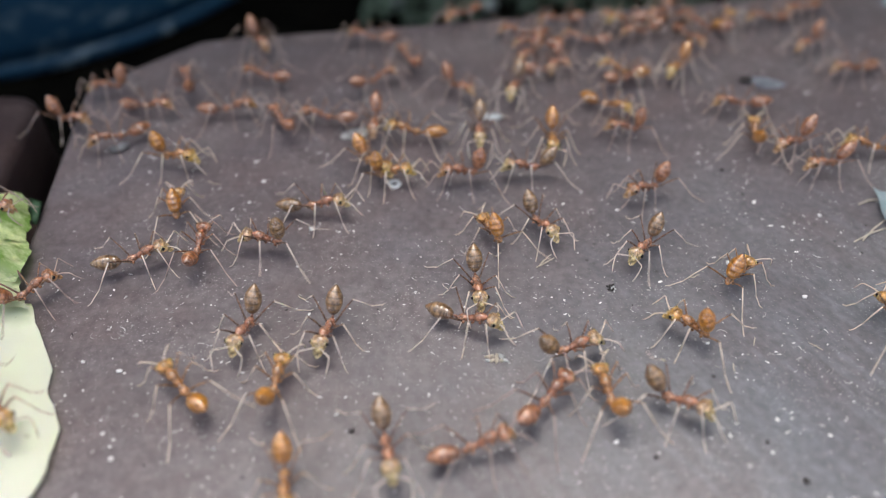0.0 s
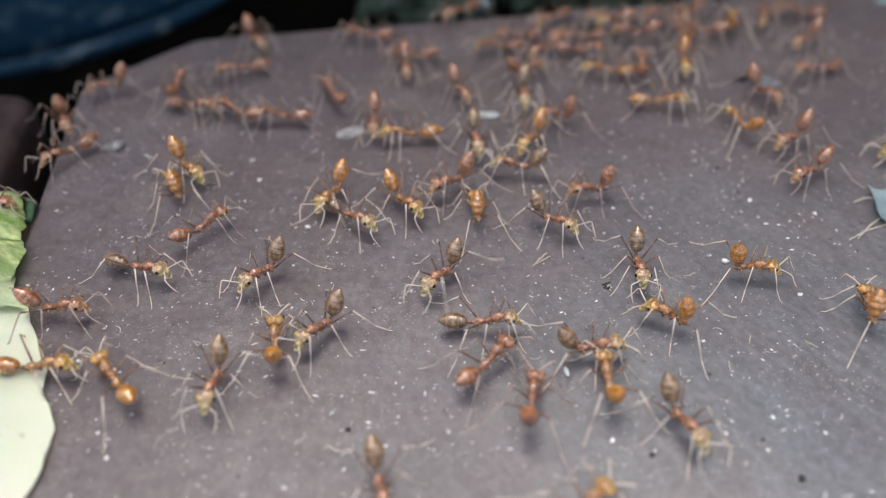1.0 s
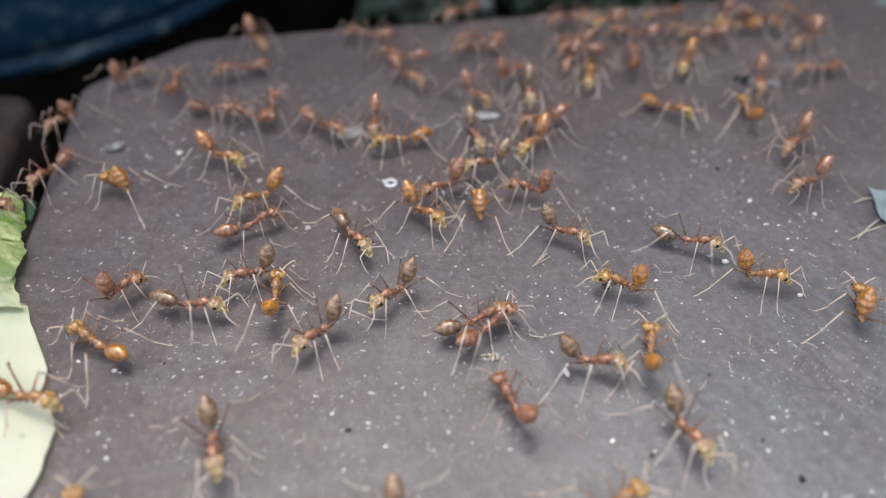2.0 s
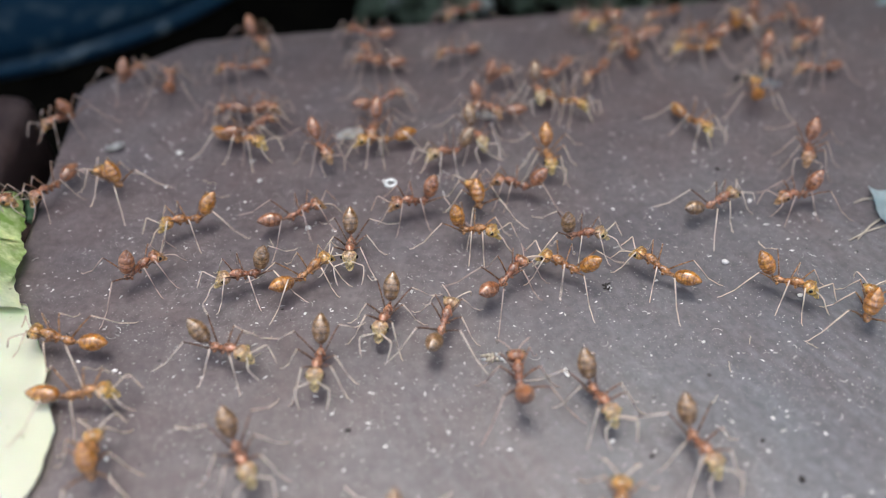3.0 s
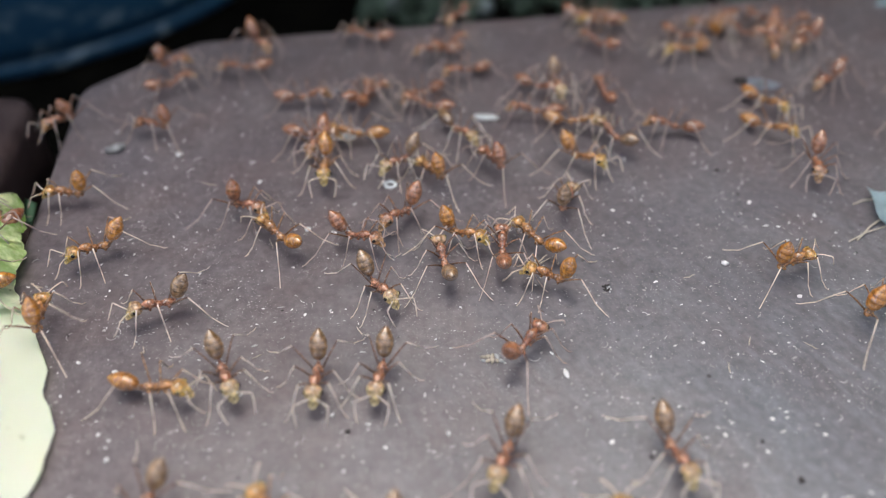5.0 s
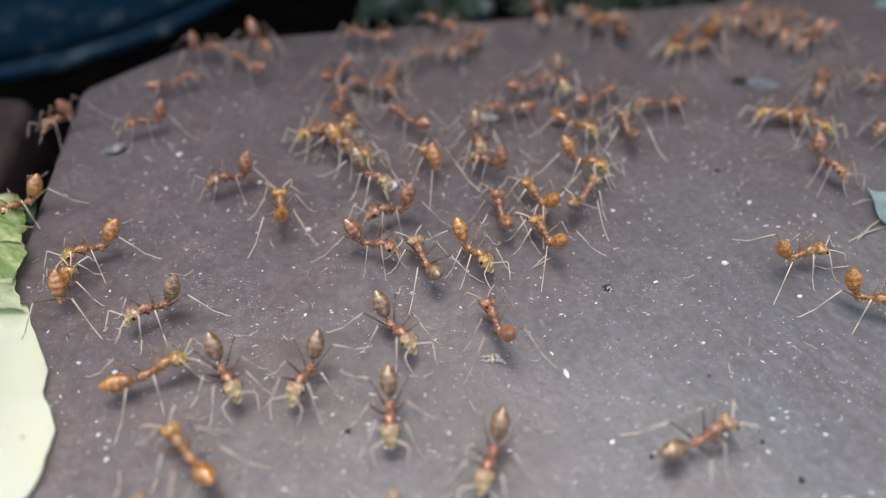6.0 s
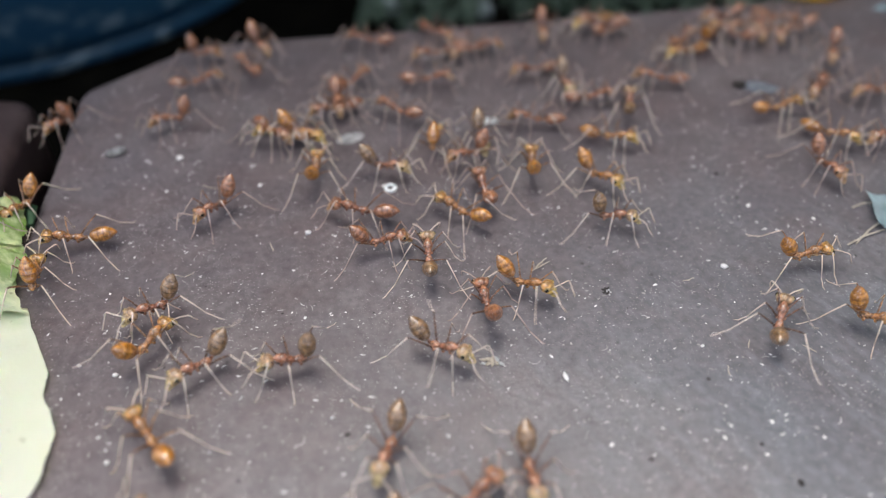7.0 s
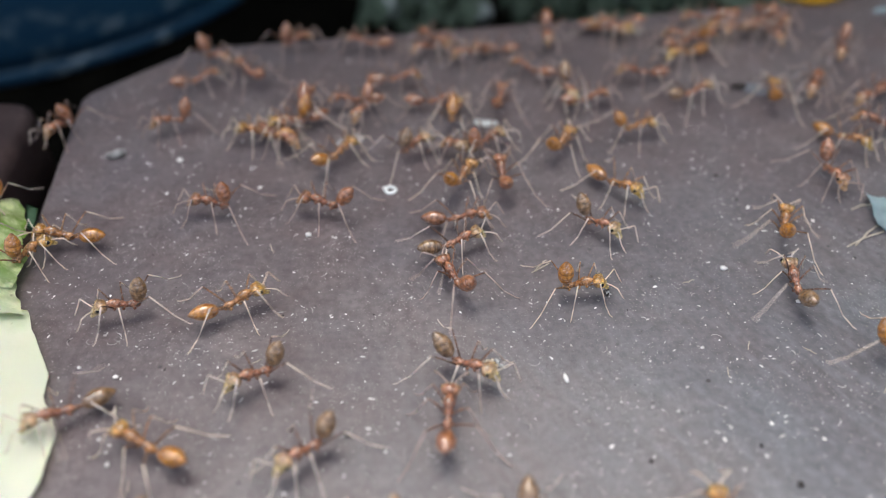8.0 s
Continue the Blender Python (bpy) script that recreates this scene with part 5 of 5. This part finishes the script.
    crawl("rust", 0.90, [(0, 10.37, 105.62, 179, 7), (1.5, 10.09, 103.62, 198, 2), (3, -9.62, 96.85, 176, 11), (3.25, -6.97, 90.41, 258, 2), (3.5, -4.2, 83.61, 335, 5), (4, -2.03, 83.34, 337, 5), (4.17, -1.45, 85.01, 280, 3), (4.33, -0.89, 86.67, 224, 6), (4.5, -0.3, 88.28, 164, 14), (5, -3.18, 89.24, 222, 5), (5.5, -5.99, 90.16, 277, 2), (6, -8.78, 91.08, 331, 3), (6.5, -12.64, 89.73, 346, 5), (6.75, -13.66, 88.19, 276, 2), (7, -14.68, 86.61, 205, 6), (7.5, -18.43, 85.11, 211, 6), (8, -18.75, 84.12, 211, 7)])
    crawl("rust", 0.92, [(0, 14.36, 95.63, 14, 16), (3, 7.04, 92.91, 33, 108), (3.5, 6.21, 92.51, 10, 96), (4, 4.22, 91.94, -5, 8), (4.17, 3.65, 92.16, -60, 1), (4.33, 3.09, 92.35, -112, 0), (4.5, 2.52, 92.54, -163, 3), (6, 2.97, 100.81, -130, 0), (8, 3.85, 101.47, -152, 1)])
    crawl("rust", 0.96, [(0, -41.43, 53.59, 43, 47), (0.5, -40.23, 53.09, 21, 94), (1, -37.37, 51.2, -4, 50), (1.5, -33.78, 51.87, 27, 99), (3, -31.06, 56.33, 40, 107), (3.5, -28.2, 57.44, 45, 110), (4, -23.8, 61.89, 49, 111), (4.5, -20.83, 64.18, 30, 103), (5, -22.05, 66.64, -29, 93), (5.5, -23.25, 69.09, -90, 85), (6, -24.37, 71.43, -149, 73), (6.5, -26, 68.82, -138, 68), (7, -25.43, 66.88, -127, 63), (7.5, -25.45, 66.94, -114, 60), (8, -25.71, 67.85, -182, 92)])
    crawl("amber", 0.98, [(0, -30.56, 25.42, 101, 113), (1.5, -28.43, 26.71, 104, 114), (3, -28.7, 34.34, 100, 116), (3.5, -27.84, 34.54, 103, 115), (4, -33.06, 36.51, 144, 112), (4.5, -38.59, 43.63, 101, 114), (6, -37.71, 53.71, 90, 117), (6.5, -39.5, 54.33, 87, 117), (7, -41.48, 55.87, 96, 116), (7.5, -42.46, 58.2, 53, 113), (8, -43.84, 59.65, 40, 107)])
    crawl("amber", 0.98, [(0, -8.62, 74.13, -46, 57), (0.25, -9.55, 73.06, -89, 56), (0.5, -10.51, 71.97, -133, 58), (1, -12.6, 68.16, -114, 58), (1.5, -17, 68.63, -132, 58), (3, -27.75, 63.82, -150, 56), (3.5, -32.14, 62.77, -164, 57), (4, -34.17, 62.53, -172, 57), (4.5, -35.77, 60.19, -143, 55), (6, -36.84, 59.44, -143, 55), (6.5, -37.6, 59.9, -161, 56), (7, -40.03, 61.8, -169, 7), (7.5, -40.19, 62.43, -182, 9), (8, -41.27, 62.59, -182, 9)])
    crawl("amber", 0.99, [(4, -10.71, 25.23, 26, 4), (4.25, -11.04, 26.15, 74, 0), (4.5, -11.35, 27.15, 126, 14), (6, -21.44, 35.5, 133, 21), (6.5, -24.79, 36.93, 133, 22), (7, -25.16, 37.45, 132, 22), (7.5, -25.39, 37.27, 137, 20), (8, -25.43, 36.68, 154, 15)])
    crawl("dusky", 0.98, [(0, -31.8, 58.49, 22, 14), (0.5, -32.32, 58.01, 25, 15), (1, -30.49, 56.53, -20, 3), (1.5, -27.32, 54.53, -11, 4), (3, -20.21, 46.06, -25, 53), (3.5, -20.21, 45.29, -49, 62), (4, -20.42, 44.95, -64, 58), (4.5, -19.93, 43.5, -64, 57), (6, -19.56, 43.22, -59, 59), (6.5, -20.55, 44.37, -88, 55), (7, -22.46, 44.44, -135, 54), (7.5, -24.84, 41.51, -126, 53), (8, -33.51, 39.62, -148, 3)])
    crawl("rust", 0.94, [(0, -26.14, 60.34, 87, 32), (0.5, -26.95, 60.61, 103, 32), (1, -25.57, 63.27, 46, 22), (1.5, -22.89, 63.56, 32, 16), (3, -15.74, 65.14, 25, 15), (3.5, -14.13, 66.66, 38, 20), (4, -12.74, 64.74, -8, 55), (4.5, -10.54, 62.84, -23, 55), (6, -7.28, 60.27, -24, 55), (6.5, -6.62, 60.14, 4, 54), (7, -6.32, 61.41, 7, 54), (7.5, -2.61, 63.76, 6, 9), (8, 2.39, 65.57, 3, 9)])
    crawl("dusky", 0.98, [(0, -19.09, 60.91, 177, 92), (0.5, -17.98, 57.37, 224, 67), (1, -18.3, 55.9, 231, 64), (1.5, -19.16, 55.78, 216, 70), (3, -20.01, 55.57, 206, 74), (3.5, -22.22, 54.8, 205, 75), (4, -22.67, 54.2, 214, 71), (4.5, -27.31, 52.64, 209, 57), (6, -27.99, 51.28, 217, 69), (6.5, -27.86, 51.22, 225, 64), (7, -28.42, 51.63, 220, 66), (7.5, -30.07, 52.1, 214, 71), (8, -31.4, 52.3, 201, 79)])
    crawl("dusky", 0.99, [(0, -19.15, 48.58, -103, 58), (0.5, -19.63, 46.51, -99, 57), (1, -20.38, 42.23, -95, 56), (1.5, -19.81, 37.84, -83, 55), (3, -16.77, 34.98, -61, 57), (3.5, -15.45, 35.38, -56, 59), (4, -18.64, 34.94, -113, 55), (4.5, -22.71, 32.91, -123, 56), (6, -24.36, 27.34, -118, 53)])
    crawl("dusky", 0.98, [(0, -11.33, 48.5, -102, 55), (0.5, -11.36, 48.17, -112, 57), (1, -11.71, 48.57, -129, 62), (1.5, -11.87, 48.67, -133, 64), (3, -11.34, 44.74, -91, 53), (3.5, -10.54, 43.73, -68, 55), (4, -10.99, 43.24, -78, 53), (4.5, -11.25, 43.01, -87, 53), (6, -12.36, 43.16, -107, 54), (6.5, -13.49, 44.66, -155, 75), (7, -14.02, 45.22, -163, 79), (7.5, -15.35, 44.99, -170, 56), (8, -16.93, 43.84, -147, 69)])
    crawl("amber", 0.96, [(0, -15.27, 42.56, 81, 52), (0.5, -15.24, 43.5, 89, 52), (1, -15.65, 46.94, 98, 52), (1.5, -17.55, 50.38, 107, 52), (3, -13.56, 56.17, 42, 20), (3.5, -13.6, 57.22, 84, 52), (4, -14.48, 59.72, 99, 52), (4.5, -17.98, 61.45, 143, 21), (6, -17.9, 66.12, 102, 52), (6.5, -16.04, 70.81, 86, 52), (7, -14.98, 73.98, 89, 52), (7.5, -14.11, 75.29, 86, 52), (8, -12.51, 77.58, 49, 28)])
    crawl("amber", 0.98, [(0, -23.93, 42.18, 135, 21), (0.5, -27.66, 41.21, 179, 7), (1, -29.71, 42.99, 132, 23), (1.5, -31.17, 46.79, 137, 22), (3, -36.01, 47.36, 171, 11), (3.5, -37.89, 47.91, 173, 10), (4, -41.41, 49.17, 195, 6), (4.5, -44.41, 51.54, 198, 6), (6, -49.76, 53.22, 207, 5)])
    crawl("amber", 0.98, [(0, -38.43, 38.77, -43, 6), (0.5, -39.46, 43.94, -16, 5), (1, -36.38, 44.09, -1, 7), (1.5, -36.21, 40.24, -22, 6), (3, -31.7, 41.06, 0, 9), (3.5, -28.14, 43.53, 9, 10), (4, -27.19, 44.14, 7, 10), (4.5, -25.14, 41.8, -18, 7), (6, -25.99, 43.74, 26, 12), (6.5, -27.16, 46.07, 48, 17), (7, -27.48, 47.53, 57, 52), (7.5, -25.89, 49.71, 50, 21), (8, -20.26, 52.89, 30, 15)])
    crawl("amber", 0.99, [(0, 7.42, 25.59, 54, 12), (0.5, 8.75, 27.63, 54, 14), (1, 11.2, 30.49, 37, 14), (1.5, 13.02, 30.84, 8, 6), (3, 13.8, 30.02, 80, 52), (4, 14.1, 29.78, 79, 52), (4.5, 14.23, 29.8, 80, 52), (6, 12.52, 24.38, 100, 52)])
    crawl("rust", 0.99, [(0, 3.92, 24.48, 68, 12), (6, 4.24, 25.28, 67, 14), (6.5, 1.18, 29.68, 50, 14), (7, 2.59, 31.76, 40, 13), (7.5, 0.86, 35.79, 84, 24), (8, 0.5, 39.61, 86, 26)])
    crawl("amber", 0.99, [(0, 27.11, 24.74, 95, 52), (7, 27.07, 25.88, 98, 52), (7.5, 25.41, 29.29, 87, 52), (8, 21.8, 29.58, 92, 52)])
    crawl("amber", 0.92, [(0, 21.3, 86.41, -36, 5), (0.5, 26.17, 86.3, -18, 9), (1, 28.89, 87.11, -6, 11), (1.5, 29.35, 86.3, -20, 9), (3, 31.68, 82.37, -62, 4), (3.5, 34.91, 80.59, -52, 6), (4, 34.76, 80.99, -54, 6), (4.5, 37.7, 81.04, -34, 8), (6, 46.08, 82.36, -41, 8), (6.5, 46.96, 81.76, -39, 8), (7, 49.21, 80.94, -38, 8), (7.5, 49.56, 80.72, -41, 8), (8, 50.58, 80.4, -43, 8)])
    crawl("amber", 0.90, [(0, 23.41, 95.26, 152, 19), (0.5, 22.99, 94.81, 168, 12), (1, 21.85, 94.69, 177, 7), (1.5, 21.02, 95.08, 227, 1), (2.25, 18.7, 91.03, 276, 1), (3, 16.28, 86.85, 324, 5), (3.5, 17.22, 86.72, 312, 4), (4, 17.66, 86.52, 310, 4), (4.5, 17.2, 84.48, 358, 10), (6, 17.07, 82.02, 315, 6), (6.5, 17.45, 80.96, 316, 6), (7, 21.43, 80.43, 339, 8), (7.5, 22.83, 81.29, 346, 8), (8, 24.58, 83.08, 366, 58)])
    crawl("rust", 0.92, [(0, 24.98, 93.7, 24, 19), (0.5, 25.42, 93.31, 39, 25), (1, 27.29, 95.91, 80, 37), (1.5, 26.65, 96.65, 80, 38), (3, 26.26, 100.08, 91, 38), (4.5, 20.28, 101.48, 146, 23), (6, 26.45, 107.02, 83, 38), (7, 25.6, 107.93, 33, 27), (8, 24.77, 108.65, -30, 3)])
    crawl("amber", 0.94, [(0, 31.64, 95.73, -124, 59), (0.5, 32.17, 95.52, -124, 59), (1, 33.29, 96.34, -98, 56), (1.5, 33.12, 95.52, -97, 56), (3, 35.13, 100.28, -162, 6), (4, 34.09, 100.48, -162, 6), (6, 34.19, 100.79, -154, 5), (8, 34.53, 101.26, -152, 4)])
    crawl("amber", 0.94, [(0, 41.28, 108.58, 54, 31), (1, 42.65, 107.42, 71, 52), (1.17, 42.64, 107.16, 132, 24), (1.33, 42.59, 106.9, 185, 14), (1.5, 42.59, 106.63, 246, 1), (2, 42.83, 107.04, 186, 14), (2.5, 43.11, 107.45, 134, 25), (3, 43.36, 107.85, 74, 52), (4, 42.55, 107.55, 57, 52), (6, 39.75, 106.21, 57, 52), (8, 39.57, 106.99, 59, 52)])
    crawl("rust", 0.90, [(0, 35.58, 104.02, -66, 1), (0.33, 35.32, 104.47, -5, 21), (0.67, 34.97, 105.01, 49, 30), (1, 34.67, 105.58, 104, 37), (2, 35.42, 105.23, 162, 23), (3, 36.3, 104.96, 226, 0), (4.5, 35.87, 104.36, 269, 0), (5.25, 35.49, 104.48, 346, 20), (6, 35.05, 104.73, 417, 32), (8, 35.6, 104.83, 390, 22)])
    crawl("amber", 0.92, [(0, 26.45, 109.16, -163, 3), (3, 23.79, 107.91, -136, 1), (4.5, 23.47, 108.82, -147, 1), (5.25, 22.68, 109.19, -199, 21), (6, 21.96, 109.62, -243, 52), (6.75, 22.01, 109.61, -170, 15), (7.5, 22.15, 109.49, -103, 0), (7.75, 23.98, 109.12, -63, 1), (8, 25.82, 108.73, -21, 7)])
    crawl("rust", 0.94, [(0, 16.29, 109.13, -161, 5), (1, 15.98, 108.79, -135, 3), (3, 22.07, 109.78, -168, 6), (3.5, 23.07, 110.04, -109, 1), (4, 24.07, 110.28, -51, 4), (4.5, 25.02, 110.53, 6, 10), (5.25, 19.89, 110.57, -39, 31), (6, 14.72, 110.62, -87, 51), (7.5, 14.92, 106.06, -92, 52), (8, 15.51, 106.78, -92, 52)])
    crawl("rust", 0.88, [(0, 14.85, 96.84, -106, 52), (0.25, 13.66, 98.02, -146, 28), (0.5, 12.44, 99.11, -189, 10), (0.67, 15, 99.47, -248, 15), (0.83, 17.53, 99.86, -306, 14), (1, 20.08, 100.23, -365, 10), (1.25, 18.44, 99.71, -407, 28), (1.5, 16.77, 99.18, -447, 51), (3, 20.55, 93.98, -483, 2), (3.5, 20.63, 94.44, -484, 2), (3.75, 20.75, 93.2, -563, 22), (4, 20.87, 91.94, -638, 36), (4.5, 21.49, 91, -593, 29), (5.25, 21.07, 89.87, -641, 27), (6, 20.66, 88.75, -689, 21), (7, 20.25, 89.79, -712, 11), (8, 19.72, 89.9, -704, 14)])
    crawl("rust", 0.94, [(0, 47.63, 109.89, -166, 2), (1, 47.93, 109.27, -110, -1), (2, 48.24, 108.81, -54, 2), (3, 48.48, 108.41, 9, 14), (4.67, 48.4, 108.83, -53, 3), (6.33, 48.13, 108.94, -109, -1), (8, 47.87, 109.23, -164, 2)])
    crawl("rust", 0.94, [(0, 53.79, 112.61, -150, 3), (1.5, 53.33, 110.96, -204, 11), (3, 52.89, 109.61, -262, 21), (4.5, 52.46, 108.28, -322, 23), (6.25, 51.76, 110.18, -374, 13), (8, 51.1, 112.27, -426, 3)])
    crawl("rust", 0.94, [(0, 32.82, 110.72, -167, 5), (3, 32.52, 109.9, -143, 3), (6, 44.98, 109.11, -136, 2), (8, 44.38, 108.88, -143, 2)])
    crawl("rust", 0.94, [(0, -49.94, 65.58, -18, 4), (0.5, -49.79, 66.79, -8, 5), (1, -49.7, 65.87, -8, 5), (1.5, -49.7, 65.73, -15, 4), (3, -49.93, 66.42, -9, 5), (3.5, -50.26, 66.84, -14, 4), (4, -49.36, 65.74, -15, 4), (4.5, -49.22, 65.69, -34, 3), (6, -52.9, 63.61, -31, 3)])
    crawl("amber", 0.94, [(0, 50.97, 77.8, 170, 9), (0.5, 51.92, 77.76, 185, 4), (1, 54.99, 76.26, 195, 3), (1.5, 59.48, 74.93, 194, 3)])
    crawl("rust", 0.96, [(0, 67.66, 89.48, -168, 7), (4.5, 65.49, 89.51, -168, 7), (6, 59.43, 92.02, -180, 8), (6.5, 59.33, 91.24, -167, 6), (7, 57.33, 90.74, -160, 5), (7.5, 55.99, 90.02, -154, 5), (8, 56.91, 90.1, -141, 3)])
    crawl("rust", 0.96, [(0, 64.03, 78.93, -176, 5), (4.5, 59.9, 80.4, -165, 3), (6, 56.11, 81.97, -146, 1), (7, 55.09, 80.55, -153, 2), (8, 55.55, 83.97, -197, 13)])
    crawl("rust", 0.96, [(0, -27.04, 102.7, -60, 58), (6.5, -26.17, 102.27, -57, 59), (7, -26.28, 102.61, -58, 59), (7.25, -25.55, 103.66, -11, 83), (7.5, -24.8, 104.61, 31, 107), (8, -21.88, 104.65, 25, 104)])
    crawl("rust", 0.92, [(0, -11.73, 104.15, 170, 15), (0.5, -11.5, 104.25, 170, 15), (4.5, -11.5, 104.81, 169, 15), (8, -11.52, 104.6, 169, 15)])
    crawl("rust", 0.94, [(0, 51.65, 102.16, -137, 64), (0.5, 51.93, 102.32, -138, 64), (4.5, 52.21, 102.75, -140, 65), (6, 52.74, 102.75, -135, 63), (7, 55.65, 100.78, -111, 57), (7.5, 56.86, 101.46, -113, 58), (8, 57.7, 102.49, -113, 58)])
    crawl("rust", 0.94, [(0, 55.32, 95.47, -165, 6), (0.5, 51.4, 94.67, -167, 7), (1, 50.69, 94.81, -163, 6), (3, 50.73, 94.88, -163, 6), (3.5, 50.9, 94.93, -163, 6), (4, 51.34, 94.47, -163, 6), (4.5, 52.04, 93.33, -153, 54), (6, 50.69, 91.79, -117, 3), (7, 50.4, 91.59, -123, 3), (7.5, 50, 91.83, -122, 3), (8, 50.39, 92.71, -119, 3)])
    crawl("rust", 0.94, [(0, -47.8, 83.25, -16, 78), (0.5, -47.74, 82.74, -10, 82), (1, -47.6, 82.72, -63, 97), (1.5, -47.45, 82.69, -116, 112), (3, -47.78, 82.98, -128, 112), (6, -47.97, 83.34, -127, 112), (8, -48.17, 83.47, -118, 112)])
    crawl("rust", 0.94, [(0, 1.95, 110.92, -134, 1), (4.5, 2.62, 111.11, -134, 1), (5.25, 1.35, 109.56, -92, 0), (6, 0.09, 108, -49, 1), (8, -0.69, 105.22, -52, 1)])
    crawl("rust", 0.94, [(0, 25.68, 109.33, 160, 30), (3, 22.35, 108.23, 190, 30), (6, 22.19, 109.71, 150, 30), (8, 26.20, 109.84, 175, 30)])
    crawl("rust", 0.94, [(0, 27.99, 105.58, 200, 30), (3, 27.16, 104.36, 170, 30), (6, 43.23, 110.58, 205, 30), (8, 39.44, 111.62, 180, 30)])
    crawl("rust", 0.94, [(0, 37.87, 107.27, 150, 30), (3, 37.27, 103.70, 185, 30), (6, 45.71, 107.26, 120, 30), (8, 35.61, 106.02, 165, 30)])
    crawl("rust", 0.94, [(0, 31.86, 110.74, -130, 30), (3, 46.13, 109.09, -110, 30), (6, 49.90, 105.90, -90, 30), (8, 41.91, 109.48, -140, 30)])
    crawl("rust", 0.94, [(0, 11.41, 99.17, -120, 30), (3, 26.29, 101.61, -150, 30), (6, 54.12, 104.90, -160, 30), (8, 48.67, 110.72, -130, 30)])
    crawl("amber", 0.95, [(0, -13.02, 32.38, -81, 55), (0.5, -18.45, 30.14, -84, 55), (1, -22.45, 23.14, -100, 55), (8, -22.45, 23.14, -100, 55)])
    for model in ANTS.values():
        for piece in (*model.children_recursive, model):
            bpy.data.objects.remove(piece)


motions()
